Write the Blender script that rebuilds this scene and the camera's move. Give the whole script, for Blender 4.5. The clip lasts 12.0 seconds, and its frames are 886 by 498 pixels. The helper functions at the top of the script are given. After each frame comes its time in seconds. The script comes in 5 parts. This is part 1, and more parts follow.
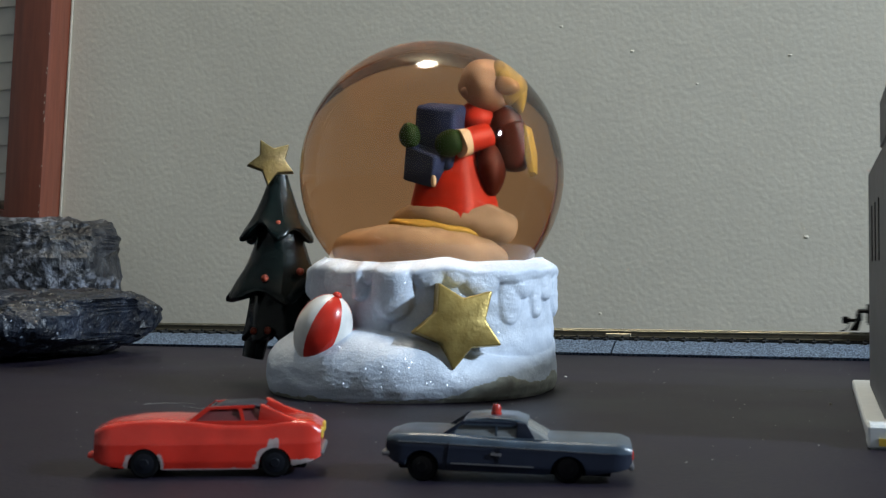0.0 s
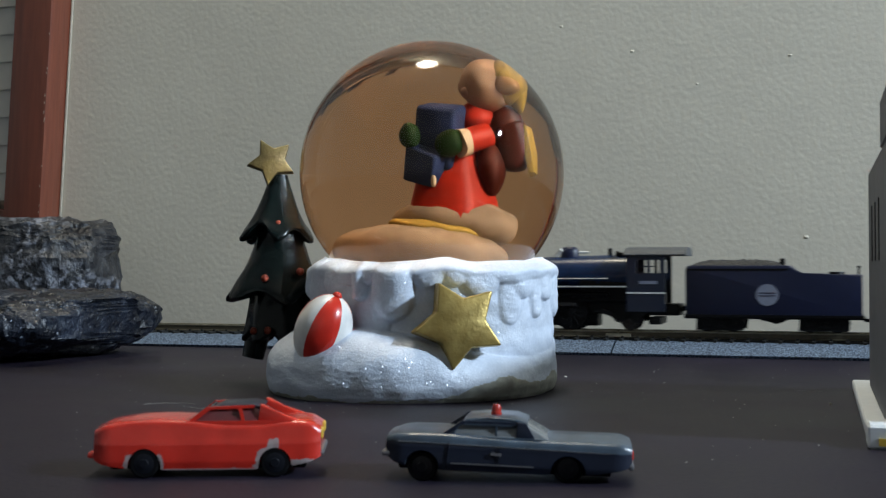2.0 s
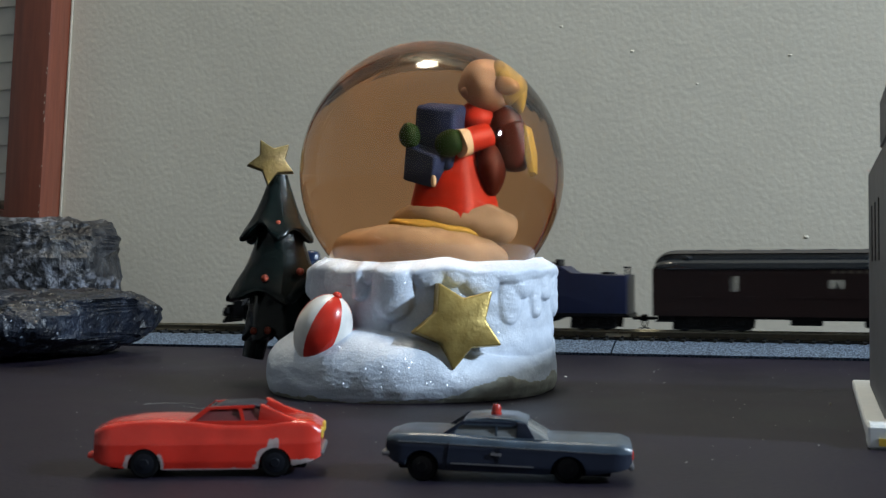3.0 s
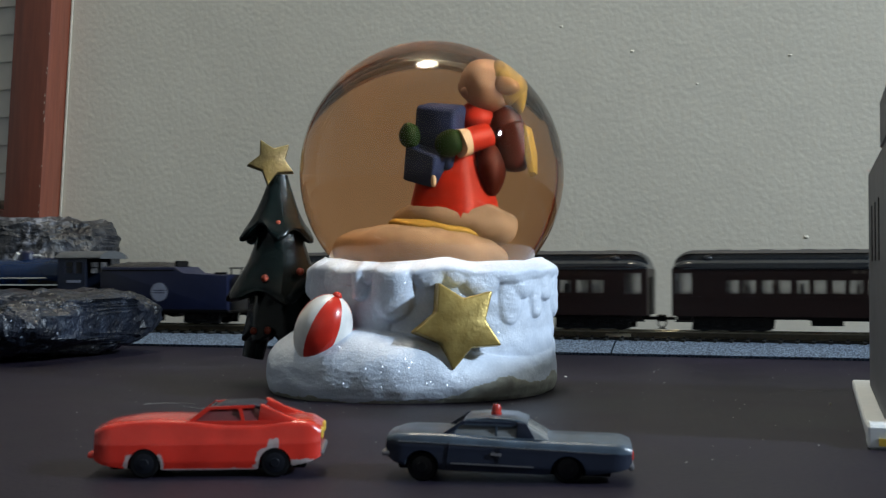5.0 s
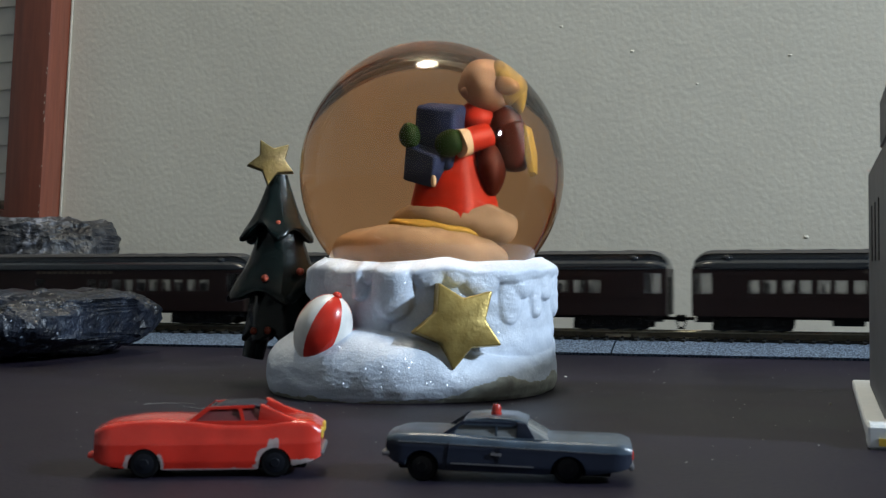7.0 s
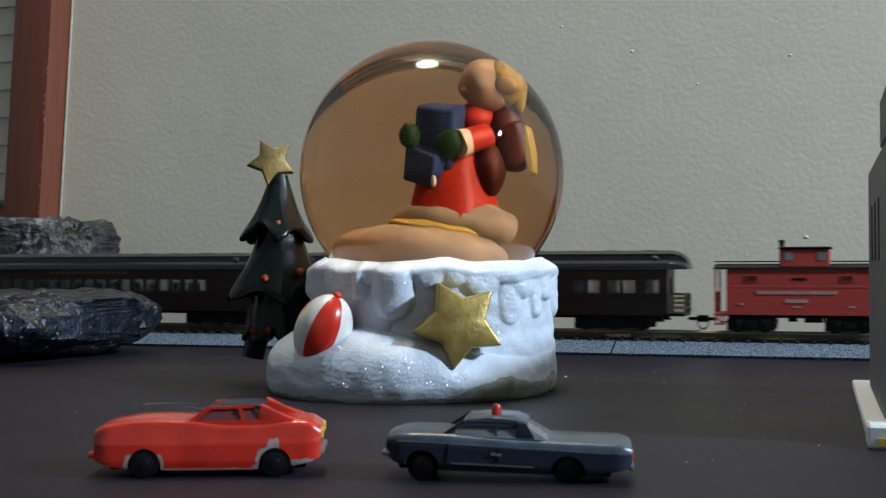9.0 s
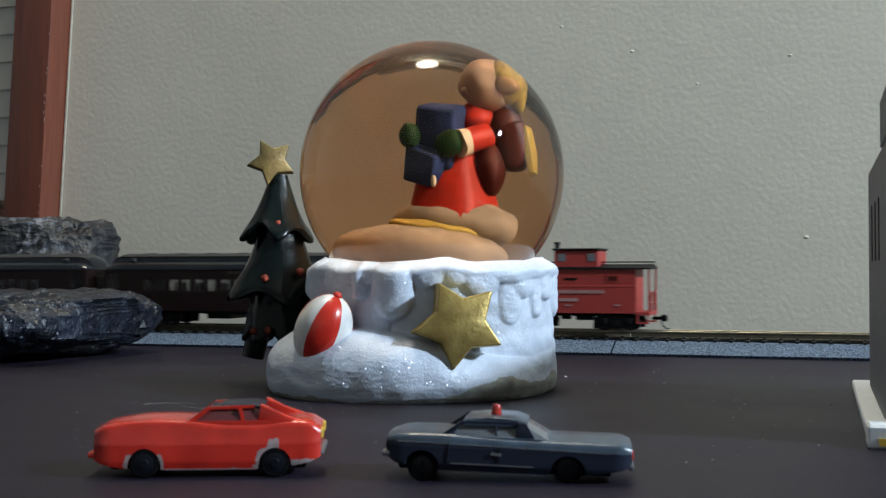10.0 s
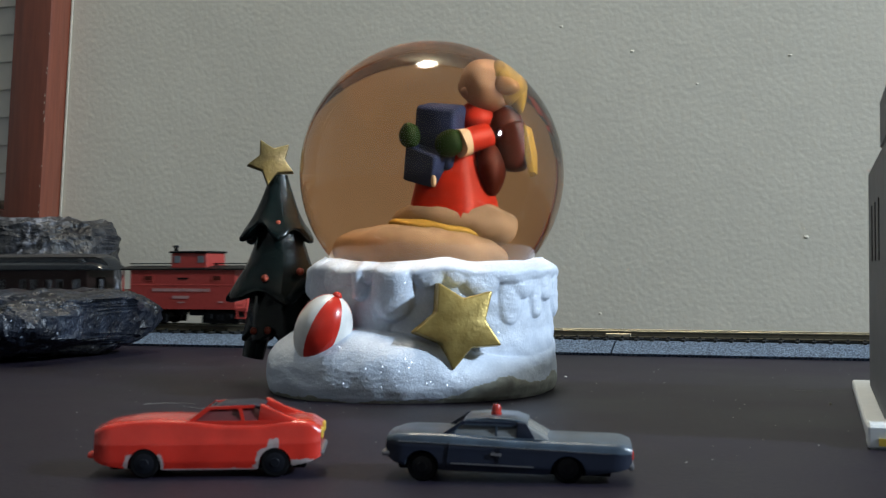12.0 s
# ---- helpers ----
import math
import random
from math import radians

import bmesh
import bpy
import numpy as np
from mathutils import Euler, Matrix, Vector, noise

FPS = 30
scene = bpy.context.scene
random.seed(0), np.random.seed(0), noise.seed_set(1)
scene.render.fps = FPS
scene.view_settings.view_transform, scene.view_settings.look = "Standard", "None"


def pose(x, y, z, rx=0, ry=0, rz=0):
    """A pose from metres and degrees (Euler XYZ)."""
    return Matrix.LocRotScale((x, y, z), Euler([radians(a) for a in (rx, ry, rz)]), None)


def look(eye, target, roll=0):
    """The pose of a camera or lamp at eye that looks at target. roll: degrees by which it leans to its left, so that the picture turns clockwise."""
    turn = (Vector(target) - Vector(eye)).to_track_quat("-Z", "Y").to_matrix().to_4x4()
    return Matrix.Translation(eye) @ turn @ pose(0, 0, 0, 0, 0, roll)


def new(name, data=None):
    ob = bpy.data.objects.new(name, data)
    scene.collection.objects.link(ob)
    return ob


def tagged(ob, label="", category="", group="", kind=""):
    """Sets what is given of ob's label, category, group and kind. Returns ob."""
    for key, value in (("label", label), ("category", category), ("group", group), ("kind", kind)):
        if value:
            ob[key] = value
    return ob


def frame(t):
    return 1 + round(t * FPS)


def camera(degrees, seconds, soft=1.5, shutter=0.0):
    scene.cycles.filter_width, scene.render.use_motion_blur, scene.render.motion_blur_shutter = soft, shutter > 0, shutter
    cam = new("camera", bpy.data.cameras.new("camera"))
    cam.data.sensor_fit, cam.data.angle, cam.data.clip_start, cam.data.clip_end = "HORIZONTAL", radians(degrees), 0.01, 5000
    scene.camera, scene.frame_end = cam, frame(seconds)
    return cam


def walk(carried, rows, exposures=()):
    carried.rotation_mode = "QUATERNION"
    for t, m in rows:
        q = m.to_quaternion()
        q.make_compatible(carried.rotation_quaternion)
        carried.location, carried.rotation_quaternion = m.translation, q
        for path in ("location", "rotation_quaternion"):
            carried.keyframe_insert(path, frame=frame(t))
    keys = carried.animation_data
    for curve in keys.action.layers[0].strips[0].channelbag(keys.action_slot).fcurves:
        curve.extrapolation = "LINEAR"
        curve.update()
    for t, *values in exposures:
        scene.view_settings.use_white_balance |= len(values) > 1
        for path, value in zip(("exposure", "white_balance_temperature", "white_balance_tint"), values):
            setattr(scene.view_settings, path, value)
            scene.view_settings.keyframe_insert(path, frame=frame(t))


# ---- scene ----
cam = camera(40.38, 12.0, soft=1.3, shutter=0.5)
cam.data.dof.use_dof, cam.data.dof.focus_distance, cam.data.dof.aperture_fstop = True, 0.345, 95.0
EYE = (0.0, 0.0, 0.028)
YAW, TILT, ROLL = 17.343, 0.98, -0.09
view = look(EYE, (-math.sin(radians(YAW)), math.cos(radians(YAW)), 0.028 + math.tan(radians(TILT))), ROLL)
walk(cam, [(0, view), (12, view)], exposures=[(0, 0.0), (7, 0.0), (9.5, 0.06), (12, 0.08)])

# ---------------------------------------------------------------- light
world = bpy.data.worlds.new("room_air")
world.use_nodes = True
world.node_tree.nodes["Background"].inputs[0].default_value = (0.6, 0.65, 0.7, 1)
world.node_tree.nodes["Background"].inputs[1].default_value = 0.05
scene.world = world


def bulb(name, eye, radius, power, colour):
    lamp = bpy.data.lights.new(name, "POINT")
    lamp.shadow_soft_size, lamp.energy, lamp.color = radius, power, colour
    ob = new(name, lamp)
    ob.matrix_world = pose(*eye)
    return ob


bulb("overhead_lamp", (-0.17, 0.41, 0.92), 0.085, 12.6, (1.0, 0.925, 0.74))
lamp = bpy.data.lights.new("side_lamp", "AREA")
lamp.shape, lamp.size, lamp.energy, lamp.color = "DISK", 0.09, 18.6, (0.73, 0.88, 1.03)
new("side_lamp", lamp).matrix_world = look((0.996, 0.114, 0.60), (-0.12, 0.30, 0.05))

# ---------------------------------------------------------------- materials


def material(name, colour, rough=0.5, metal=0.0, second=None, grain=400.0, mix=0.5, bump=0.0, bump_scale=None,
             coat=0.0, spec=0.5, stretch=(1, 1, 1), rough_vary=0.0, stain=0.0, stain_scale=40.0):
    """A surface whose colour wanders between two tones at two scales, with fine relief."""
    m = bpy.data.materials.new(name)
    m.use_nodes = True
    n, k = m.node_tree.nodes, m.node_tree.links
    b = n["Principled BSDF"]
    b.inputs["Roughness"].default_value = rough
    b.inputs["Metallic"].default_value = metal
    b.inputs["Coat Weight"].default_value = coat
    b.inputs["Specular IOR Level"].default_value = spec
    tc = n.new("ShaderNodeTexCoord")
    mp = n.new("ShaderNodeMapping")
    mp.inputs["Scale"].default_value = stretch
    k.new(tc.outputs["Object"], mp.inputs[0])
    fine = n.new("ShaderNodeTexNoise")
    fine.inputs["Scale"].default_value = grain
    fine.inputs["Detail"].default_value = 5
    k.new(mp.outputs[0], fine.inputs["Vector"])
    wide = n.new("ShaderNodeTexNoise")
    wide.inputs["Scale"].default_value = stain_scale
    wide.inputs["Detail"].default_value = 3
    k.new(mp.outputs[0], wide.inputs["Vector"])
    second = second or tuple(c * 0.75 for c in colour)
    ramp = n.new("ShaderNodeValToRGB")
    ramp.color_ramp.elements[0].position, ramp.color_ramp.elements[1].position = 0.5 - mix / 2, 0.5 + mix / 2
    ramp.color_ramp.elements[0].color = (*second, 1)
    ramp.color_ramp.elements[1].color = (*colour, 1)
    k.new(fine.outputs[0], ramp.inputs[0])
    out = ramp.outputs[0]
    if stain:
        tone = n.new("ShaderNodeMix")
        tone.data_type, tone.blend_type = "RGBA", "MULTIPLY"
        r2 = n.new("ShaderNodeValToRGB")
        r2.color_ramp.elements[0].position, r2.color_ramp.elements[1].position = 0.35, 0.65
        r2.color_ramp.elements[0].color = (1 - stain, 1 - stain, 1 - stain, 1)
        k.new(wide.outputs[0], r2.inputs[0])
        tone.inputs[0].default_value = 1
        k.new(out, tone.inputs[6])
        k.new(r2.outputs[0], tone.inputs[7])
        out = tone.outputs[2]
    k.new(out, b.inputs["Base Color"])
    if rough_vary:
        mr = n.new("ShaderNodeMapRange")
        mr.inputs["To Min"].default_value, mr.inputs["To Max"].default_value = max(rough - rough_vary, 0.02), min(rough + rough_vary, 1)
        k.new(wide.outputs[0], mr.inputs[0])
        k.new(mr.outputs[0], b.inputs["Roughness"])
    if bump:
        bn = n.new("ShaderNodeBump")
        bn.inputs["Strength"].default_value = 1.0
        bn.inputs["Distance"].default_value = bump
        src = fine
        if bump_scale:
            src = n.new("ShaderNodeTexNoise")
            src.inputs["Scale"].default_value = bump_scale
            src.inputs["Detail"].default_value = 4
            k.new(mp.outputs[0], src.inputs["Vector"])
        k.new(src.outputs[0], bn.inputs["Height"])
        k.new(bn.outputs[0], b.inputs["Normal"])
    return m


def flakes(m, scale, share, tilt, rough=0.2, colour=(0.9, 0.93, 1.0), cover=0.45):
    """Tiny bright facets scattered over a surface: glitter, or the cleavage faces of ore."""
    n, k = m.node_tree.nodes, m.node_tree.links
    b, out = n["Principled BSDF"], n["Material Output"]
    tc = n.new("ShaderNodeTexCoord")
    vo = n.new("ShaderNodeTexVoronoi")
    vo.inputs["Scale"].default_value = scale
    k.new(tc.outputs["Object"], vo.inputs["Vector"])
    sep = n.new("ShaderNodeSeparateColor")
    k.new(vo.outputs["Color"], sep.inputs[0])
    gt = n.new("ShaderNodeMath")
    gt.operation = "GREATER_THAN"
    gt.inputs[1].default_value = 1 - share
    k.new(sep.outputs[0], gt.inputs[0])
    half = n.new("ShaderNodeVectorMath")
    half.operation = "SUBTRACT"
    half.inputs[1].default_value = (0.5, 0.5, 0.5)
    k.new(vo.outputs["Color"], half.inputs[0])
    wide = n.new("ShaderNodeVectorMath")
    wide.operation = "SCALE"
    wide.inputs["Scale"].default_value = tilt
    k.new(half.outputs[0], wide.inputs[0])
    geo = n.new("ShaderNodeNewGeometry")
    add = n.new("ShaderNodeVectorMath")
    k.new(geo.outputs["Normal"], add.inputs[0])
    k.new(wide.outputs[0], add.inputs[1])
    nor = n.new("ShaderNodeVectorMath")
    nor.operation = "NORMALIZE"
    k.new(add.outputs[0], nor.inputs[0])
    gl = n.new("ShaderNodeBsdfAnisotropic")
    gl.inputs["Color"].default_value = (*colour, 1)
    gl.inputs["Roughness"].default_value = rough
    k.new(nor.outputs[0], gl.inputs["Normal"])
    thin = n.new("ShaderNodeMath")
    thin.operation = "MULTIPLY"
    thin.inputs[1].default_value = cover
    k.new(gt.outputs[0], thin.inputs[0])
    mx = n.new("ShaderNodeMixShader")
    k.new(thin.outputs[0], mx.inputs[0])
    k.new(b.outputs[0], mx.inputs[1])
    k.new(gl.outputs[0], mx.inputs[2])
    k.new(mx.outputs[0], out.inputs[0])
    return m


def glassy(name, colour, ior, rough=0.0):
    m = bpy.data.materials.new(name)
    m.use_nodes = True
    n, k = m.node_tree.nodes, m.node_tree.links
    n.remove(n["Principled BSDF"])
    g = n.new("ShaderNodeBsdfGlass")
    g.inputs["Color"].default_value = (*colour, 1)
    g.inputs["IOR"].default_value = ior
    g.inputs["Roughness"].default_value = rough
    k.new(g.outputs[0], n["Material Output"].inputs[0])
    return m


WALL = material("painted_plaster", (0.63, 0.585, 0.485), 0.75, grain=60, second=(0.60, 0.555, 0.46), bump=0.00016, bump_scale=430, stain=0.06, stain_scale=9)
ROOM = material("room_paint", (0.62, 0.635, 0.65), 0.9, grain=8)
TABLE = material("dark_laminate", (0.0165, 0.0125, 0.0255), 0.5, grain=900, second=(0.0090, 0.0072, 0.0145), spec=0.22, bump=0.00009, rough_vary=0.12, stain=0.4, stain_scale=18)
DUST = material("dust", (0.55, 0.53, 0.5), 0.9)
CASING = material("stained_wood", (0.22, 0.062, 0.034), 0.42, grain=60, second=(0.13, 0.035, 0.02), stretch=(8, 8, 0.6), mix=0.6, bump=0.0002, coat=0.15)
CAULK = material("pale_caulk", (0.62, 0.56, 0.45), 0.7)
BLIND = material("blind_vinyl", (0.66, 0.66, 0.62), 0.5, grain=50)
SNOW = material("glitter_snow", (0.62, 0.695, 0.81), 0.45, grain=1500, second=(0.53, 0.60, 0.715), bump=0.00010, bump_scale=2300, spec=0.6, stain=0.08, stain_scale=120)
flakes(SNOW, 4000, 0.05, 1.2, 0.38, cover=0.2)
GOLD = material("gold_paint", (0.60, 0.45, 0.16), 0.42, metal=0.6, grain=350, second=(0.42, 0.29, 0.08), bump=0.00012, bump_scale=900, stain=0.3, stain_scale=150)
OLD_GOLD = material("tarnished_gold", (0.24, 0.175, 0.06), 0.5, metal=0.4, grain=350, second=(0.14, 0.10, 0.035), bump=0.00012, bump_scale=900, stain=0.3, stain_scale=150)
TREE = material("dark_green_glaze", (0.0020, 0.0042, 0.0040), 0.2, grain=200, second=(0.0010, 0.0026, 0.0026), bump=0.0003, bump_scale=220, spec=0.22)
RED_GLAZE = material("red_glaze", (0.62, 0.03, 0.015), 0.28, grain=300, second=(0.45, 0.02, 0.012), coat=0.3)
WHITE_GLAZE = material("white_glaze", (0.78, 0.78, 0.76), 0.35, grain=300)
BAUBLE = material("orange_bauble", (0.15, 0.022, 0.010), 0.5, spec=0.2)


def ore(name, dark, mid, pale, veins, rough, vary):
    """Broken ore: a dark body with dull patches and, here and there, crusts of pale mineral."""
    m = material(name, mid, rough, grain=120, second=dark, mix=0.3, bump=0.0018, bump_scale=330, rough_vary=vary, stain=0.5, stain_scale=45)
    n, k = m.node_tree.nodes, m.node_tree.links
    b = n["Principled BSDF"]
    body = b.inputs["Base Color"].links[0].from_socket
    tc = n.new("ShaderNodeTexCoord")
    spots = []
    for scale, lo, hi in ((21, 0.50, 0.62), (270, 0.48, 0.60)):
        t = n.new("ShaderNodeTexNoise")
        t.inputs["Scale"].default_value, t.inputs["Detail"].default_value = scale, 6
        k.new(tc.outputs["Object"], t.inputs["Vector"])
        r = n.new("ShaderNodeMapRange")
        r.inputs["From Min"].default_value, r.inputs["From Max"].default_value = lo, hi
        k.new(t.outputs[0], r.inputs[0])
        spots.append(r)
    both = n.new("ShaderNodeMath")
    both.operation = "MULTIPLY"
    k.new(spots[0].outputs[0], both.inputs[0])
    k.new(spots[1].outputs[0], both.inputs[1])
    thin = n.new("ShaderNodeMath")
    thin.operation = "MULTIPLY"
    thin.inputs[1].default_value = veins
    k.new(both.outputs[0], thin.inputs[0])
    mx = n.new("ShaderNodeMix")
    mx.data_type = "RGBA"
    mx.inputs[7].default_value = (*pale, 1)
    k.new(thin.outputs[0], mx.inputs[0])
    k.new(body, mx.inputs[6])
    k.new(mx.outputs[2], b.inputs["Base Color"])
    return m


ROCK = ore("dark_ore", (0.004, 0.0055, 0.010), (0.015, 0.0205, 0.035), (0.045, 0.06, 0.085), 0.3, 0.32, 0.2)
ROCK_PALE = ore("pale_ore", (0.012, 0.014, 0.021), (0.066, 0.068, 0.074), (0.34, 0.36, 0.42), 0.85, 0.45, 0.2)
flakes(ROCK, 1500, 0.012, 1.3, 0.5, (0.22, 0.25, 0.3), 0.6)
FOAM = material("grey_foam", (0.15, 0.21, 0.295), 0.8, grain=1500, second=(0.032, 0.048, 0.08), mix=0.22, bump=0.0008, bump_scale=1700)
RAIL = material("nickel_silver", (0.38, 0.35, 0.26), 0.42, metal=0.8, grain=500, second=(0.26, 0.24, 0.17))
RAIL_SIDE = material("weathered_rail", (0.12, 0.10, 0.065), 0.5, metal=0.4, grain=500, second=(0.07, 0.06, 0.04))
TIE = material("black_plastic", (0.018, 0.018, 0.017), 0.5)
BLACK = material("engine_black", (0.003, 0.003, 0.0036), 0.45, grain=600, spec=0.18)
BLUE = material("engine_blue", (0.0035, 0.019, 0.066), 0.24, grain=500, second=(0.0028, 0.014, 0.050), spec=0.5)
NAVY = material("tender_blue", (0.0045, 0.0085, 0.036), 0.42, grain=500)
SMOKEBOX = material("graphite", (0.011, 0.011, 0.013), 0.42, grain=700)
CABROOF = material("roof_grey", (0.075, 0.08, 0.085), 0.6, grain=700)
STRIPE = material("stripe_white", (0.75, 0.75, 0.72), 0.5)
EMBLEM = material("emblem_grey", (0.22, 0.24, 0.31), 0.55)
COAL = material("coal", (0.02, 0.02, 0.021), 0.5, grain=1500, bump=0.0005, bump_scale=1500)
MAROON = material("coach_maroon", (0.0125, 0.0050, 0.0044), 0.4, grain=500, second=(0.010, 0.0044, 0.0040), spec=0.25)
COACH_ROOF = material("coach_roof", (0.010, 0.013, 0.017), 0.2, grain=500, coat=0.1)
DECK = material("roof_deck_grey", (0.028, 0.028, 0.030), 0.6, grain=500)
SEAT = material("seat_brown", (0.045, 0.028, 0.02), 0.6)
FADED = material("faded_gilt", (0.042, 0.028, 0.016), 0.6)
GILT = material("dull_brass", (0.13, 0.095, 0.05), 0.5)
CABOOSE = material("caboose_red", (0.40, 0.046, 0.036), 0.5, grain=600, second=(0.34, 0.036, 0.028))
CABOOSE_PALE = material("caboose_letters", (0.46, 0.26, 0.24), 0.6)
STEEL = material("wheel_steel", (0.03, 0.028, 0.027), 0.45, metal=0.5)
CAR_RED = material("toy_red", (0.60, 0.030, 0.017), 0.26, grain=260, second=(0.46, 0.021, 0.012), coat=0.5, bump=0.00006, bump_scale=500, stain=0.15, stain_scale=150)
CAR_WORN = material("bare_cast_metal", (0.42, 0.38, 0.38), 0.45, metal=0.3, grain=700, second=(0.3, 0.2, 0.2))
CAR_BLUE = material("toy_slate", (0.062, 0.096, 0.140), 0.32, grain=300, second=(0.040, 0.056, 0.076), coat=0.15, stain=0.25, stain_scale=160)
CAR_DARK = material("toy_navy", (0.014, 0.019, 0.036), 0.4, grain=300, spec=0.3)
CHROME = material("worn_chrome", (0.32, 0.32, 0.34), 0.38, metal=0.8, grain=600)
HUB = material("dull_hub", (0.005, 0.006, 0.010), 0.4, metal=0.0, spec=0.25, grain=600)
TYRE = material("toy_tyre", (0.004, 0.004, 0.005), 0.7, spec=0.08)
WINDOW = material("smoky_plastic", (0.10, 0.085, 0.09), 0.18, grain=200, second=(0.06, 0.055, 0.06), spec=0.7)
RED_WINDOW = material("red_lit_plastic", (0.17, 0.035, 0.035), 0.15, grain=200, second=(0.09, 0.025, 0.028), spec=0.7)
PALE_WINDOW = material("pale_plastic_glazing", (0.20, 0.215, 0.225), 0.2, grain=200, second=(0.11, 0.12, 0.13))
CABBLUE = material("cab_navy", (0.006, 0.011, 0.028), 0.42, grain=500)
# soiled foot of the globe's base; also paints the shade on its right
SHADED_PLASTER = material("soiled_shaded_plaster", (0.42, 0.43, 0.38), 0.75, grain=400, second=(0.25, 0.26, 0.23))
BEACON = material("beacon_red", (0.40, 0.03, 0.02), 0.25)
YELLOW = material("amber_plastic", (0.6, 0.4, 0.05), 0.4)
CONCRETE = material("grey_casting", (0.13, 0.135, 0.155), 0.6, grain=500, second=(0.095, 0.10, 0.115), bump=0.0001, stain=0.2, stain_scale=60)
SLIT = material("slit_black", (0.01, 0.01, 0.012), 0.5)
WHITE_PLASTIC = material("white_plastic", (0.72, 0.76, 0.80), 0.45, grain=300, second=(0.62, 0.67, 0.72))
PANE = glassy("clear_glazing", (0.84, 0.84, 0.84), 1.45, 0.22)
GLASS = glassy("clear_globe_glass", (0.98, 0.98, 0.97), 1.38)
LIQUID = glassy("amber_liquid", (0.86, 0.63, 0.455), 1.25 / 1.38)
SKIN = material("figurine_skin", (0.46, 0.32, 0.22), 0.5, spec=0.2, stain=0.2, stain_scale=140)
HAIR = material("figurine_hair", (0.48, 0.35, 0.06), 0.5, spec=0.2, stain=0.2, stain_scale=140)
BUN = material("figurine_tan", (0.30, 0.17, 0.06), 0.5)
DRESS = material("figurine_red", (0.50, 0.028, 0.012), 0.5, spec=0.2, stain=0.2, stain_scale=90)
MITT = material("figurine_green", (0.010, 0.040, 0.006), 0.6, grain=500, spec=0.15)
PARCEL = material("figurine_slate", (0.034, 0.062, 0.19), 0.6, grain=300, second=(0.02, 0.036, 0.10), spec=0.15, stain=0.3, stain_scale=150)
BAG = material("figurine_brown", (0.075, 0.016, 0.010), 0.5, spec=0.1)
CREAM = material("figurine_cream", (0.65, 0.55, 0.40), 0.5)
STREAK = material("figurine_ochre", (0.46, 0.33, 0.07), 0.55, spec=0.2)
SAND = material("figurine_sand", (0.385, 0.315, 0.235), 0.6, grain=300, second=(0.31, 0.245, 0.175), stain=0.25, stain_scale=110, spec=0.2, bump=0.0003, bump_scale=250)

# ---------------------------------------------------------------- builders, in millimetres
MM = 0.001


def part(name, bm, mats, parent=None, label="", smooth=None, at=None):
    """Links a bmesh drawn in millimetres as one mesh object, in metres."""
    bmesh.ops.recalc_face_normals(bm, faces=bm.faces)
    bmesh.ops.scale(bm, vec=(MM, MM, MM), verts=bm.verts)
    me = bpy.data.meshes.new(name)
    bm.to_mesh(me)
    bm.free()
    for m in (mats if isinstance(mats, (list, tuple)) else [mats]):
        me.materials.append(m)
    if smooth is not None:
        me.polygons.foreach_set("use_smooth", [True] * len(me.polygons))
        if smooth < 180:
            me.set_sharp_from_angle(angle=radians(smooth))
    ob = new(name, me)
    ob.parent = parent
    if at is not None:
        ob.matrix_basis = at
    if label:
        tagged(ob, label)
    return ob


def share(ob, name, parent, at):
    o = new(name, ob.data)
    o.parent = parent
    o.matrix_basis = at
    return o


def mm(x, y, z, rx=0, ry=0, rz=0):
    return pose(x * MM, y * MM, z * MM, rx, ry, rz)


def thing(name, label, category, at, group=""):
    ob = new(name)
    ob.empty_display_size = 0.005
    ob.matrix_basis = at
    return tagged(ob, label, category, group)


def box(bm, x0, x1, y0, y1, z0, z1, bevel=0.0, mat=0, seg=1):
    r = bmesh.ops.create_cube(bm, size=1.0)
    vs = r["verts"]
    for v in vs:
        v.co = Vector(((x0 + x1) / 2 + v.co.x * (x1 - x0), (y0 + y1) / 2 + v.co.y * (y1 - y0), (z0 + z1) / 2 + v.co.z * (z1 - z0)))
    fs = list({f for v in vs for f in v.link_faces})
    for f in fs:
        f.material_index = mat
    if bevel:
        es = list({e for v in vs for e in v.link_edges})
        bmesh.ops.bevel(bm, geom=es, offset=bevel, segments=seg, affect="EDGES", profile=0.5, material=mat)
    return bm


def B(*args, **kw):
    return box(bmesh.new(), *args, **kw)


def tube(bm, p, q, r0, r1=None, seg=16, mat=0):
    """A closed cylinder or cone from p to q."""
    p, q = Vector(p), Vector(q)
    r1 = r0 if r1 is None else r1
    d = q - p
    turn = d.to_track_quat("Z", "Y").to_matrix().to_4x4()
    r = bmesh.ops.create_cone(bm, cap_ends=True, segments=seg, radius1=r0, radius2=max(r1, 1e-4), depth=d.length,
                              matrix=Matrix.Translation((p + q) / 2) @ turn)
    for f in {f for v in r["verts"] for f in v.link_faces}:
        f.material_index = mat
    return bm


def ball(bm, c, r, seg=20, mat=0, turn=None):
    """An ellipsoid with radii r."""
    r = (r, r, r) if isinstance(r, (int, float)) else r
    m = Matrix.Translation(c) @ (turn or Matrix.Identity(4)) @ Matrix.Diagonal((*r, 1))
    o = bmesh.ops.create_uvsphere(bm, u_segments=seg, v_segments=max(seg * 2 // 3, 6), radius=1.0, matrix=m)
    for f in {f for v in o["verts"] for f in v.link_faces}:
        f.material_index = mat
    return bm


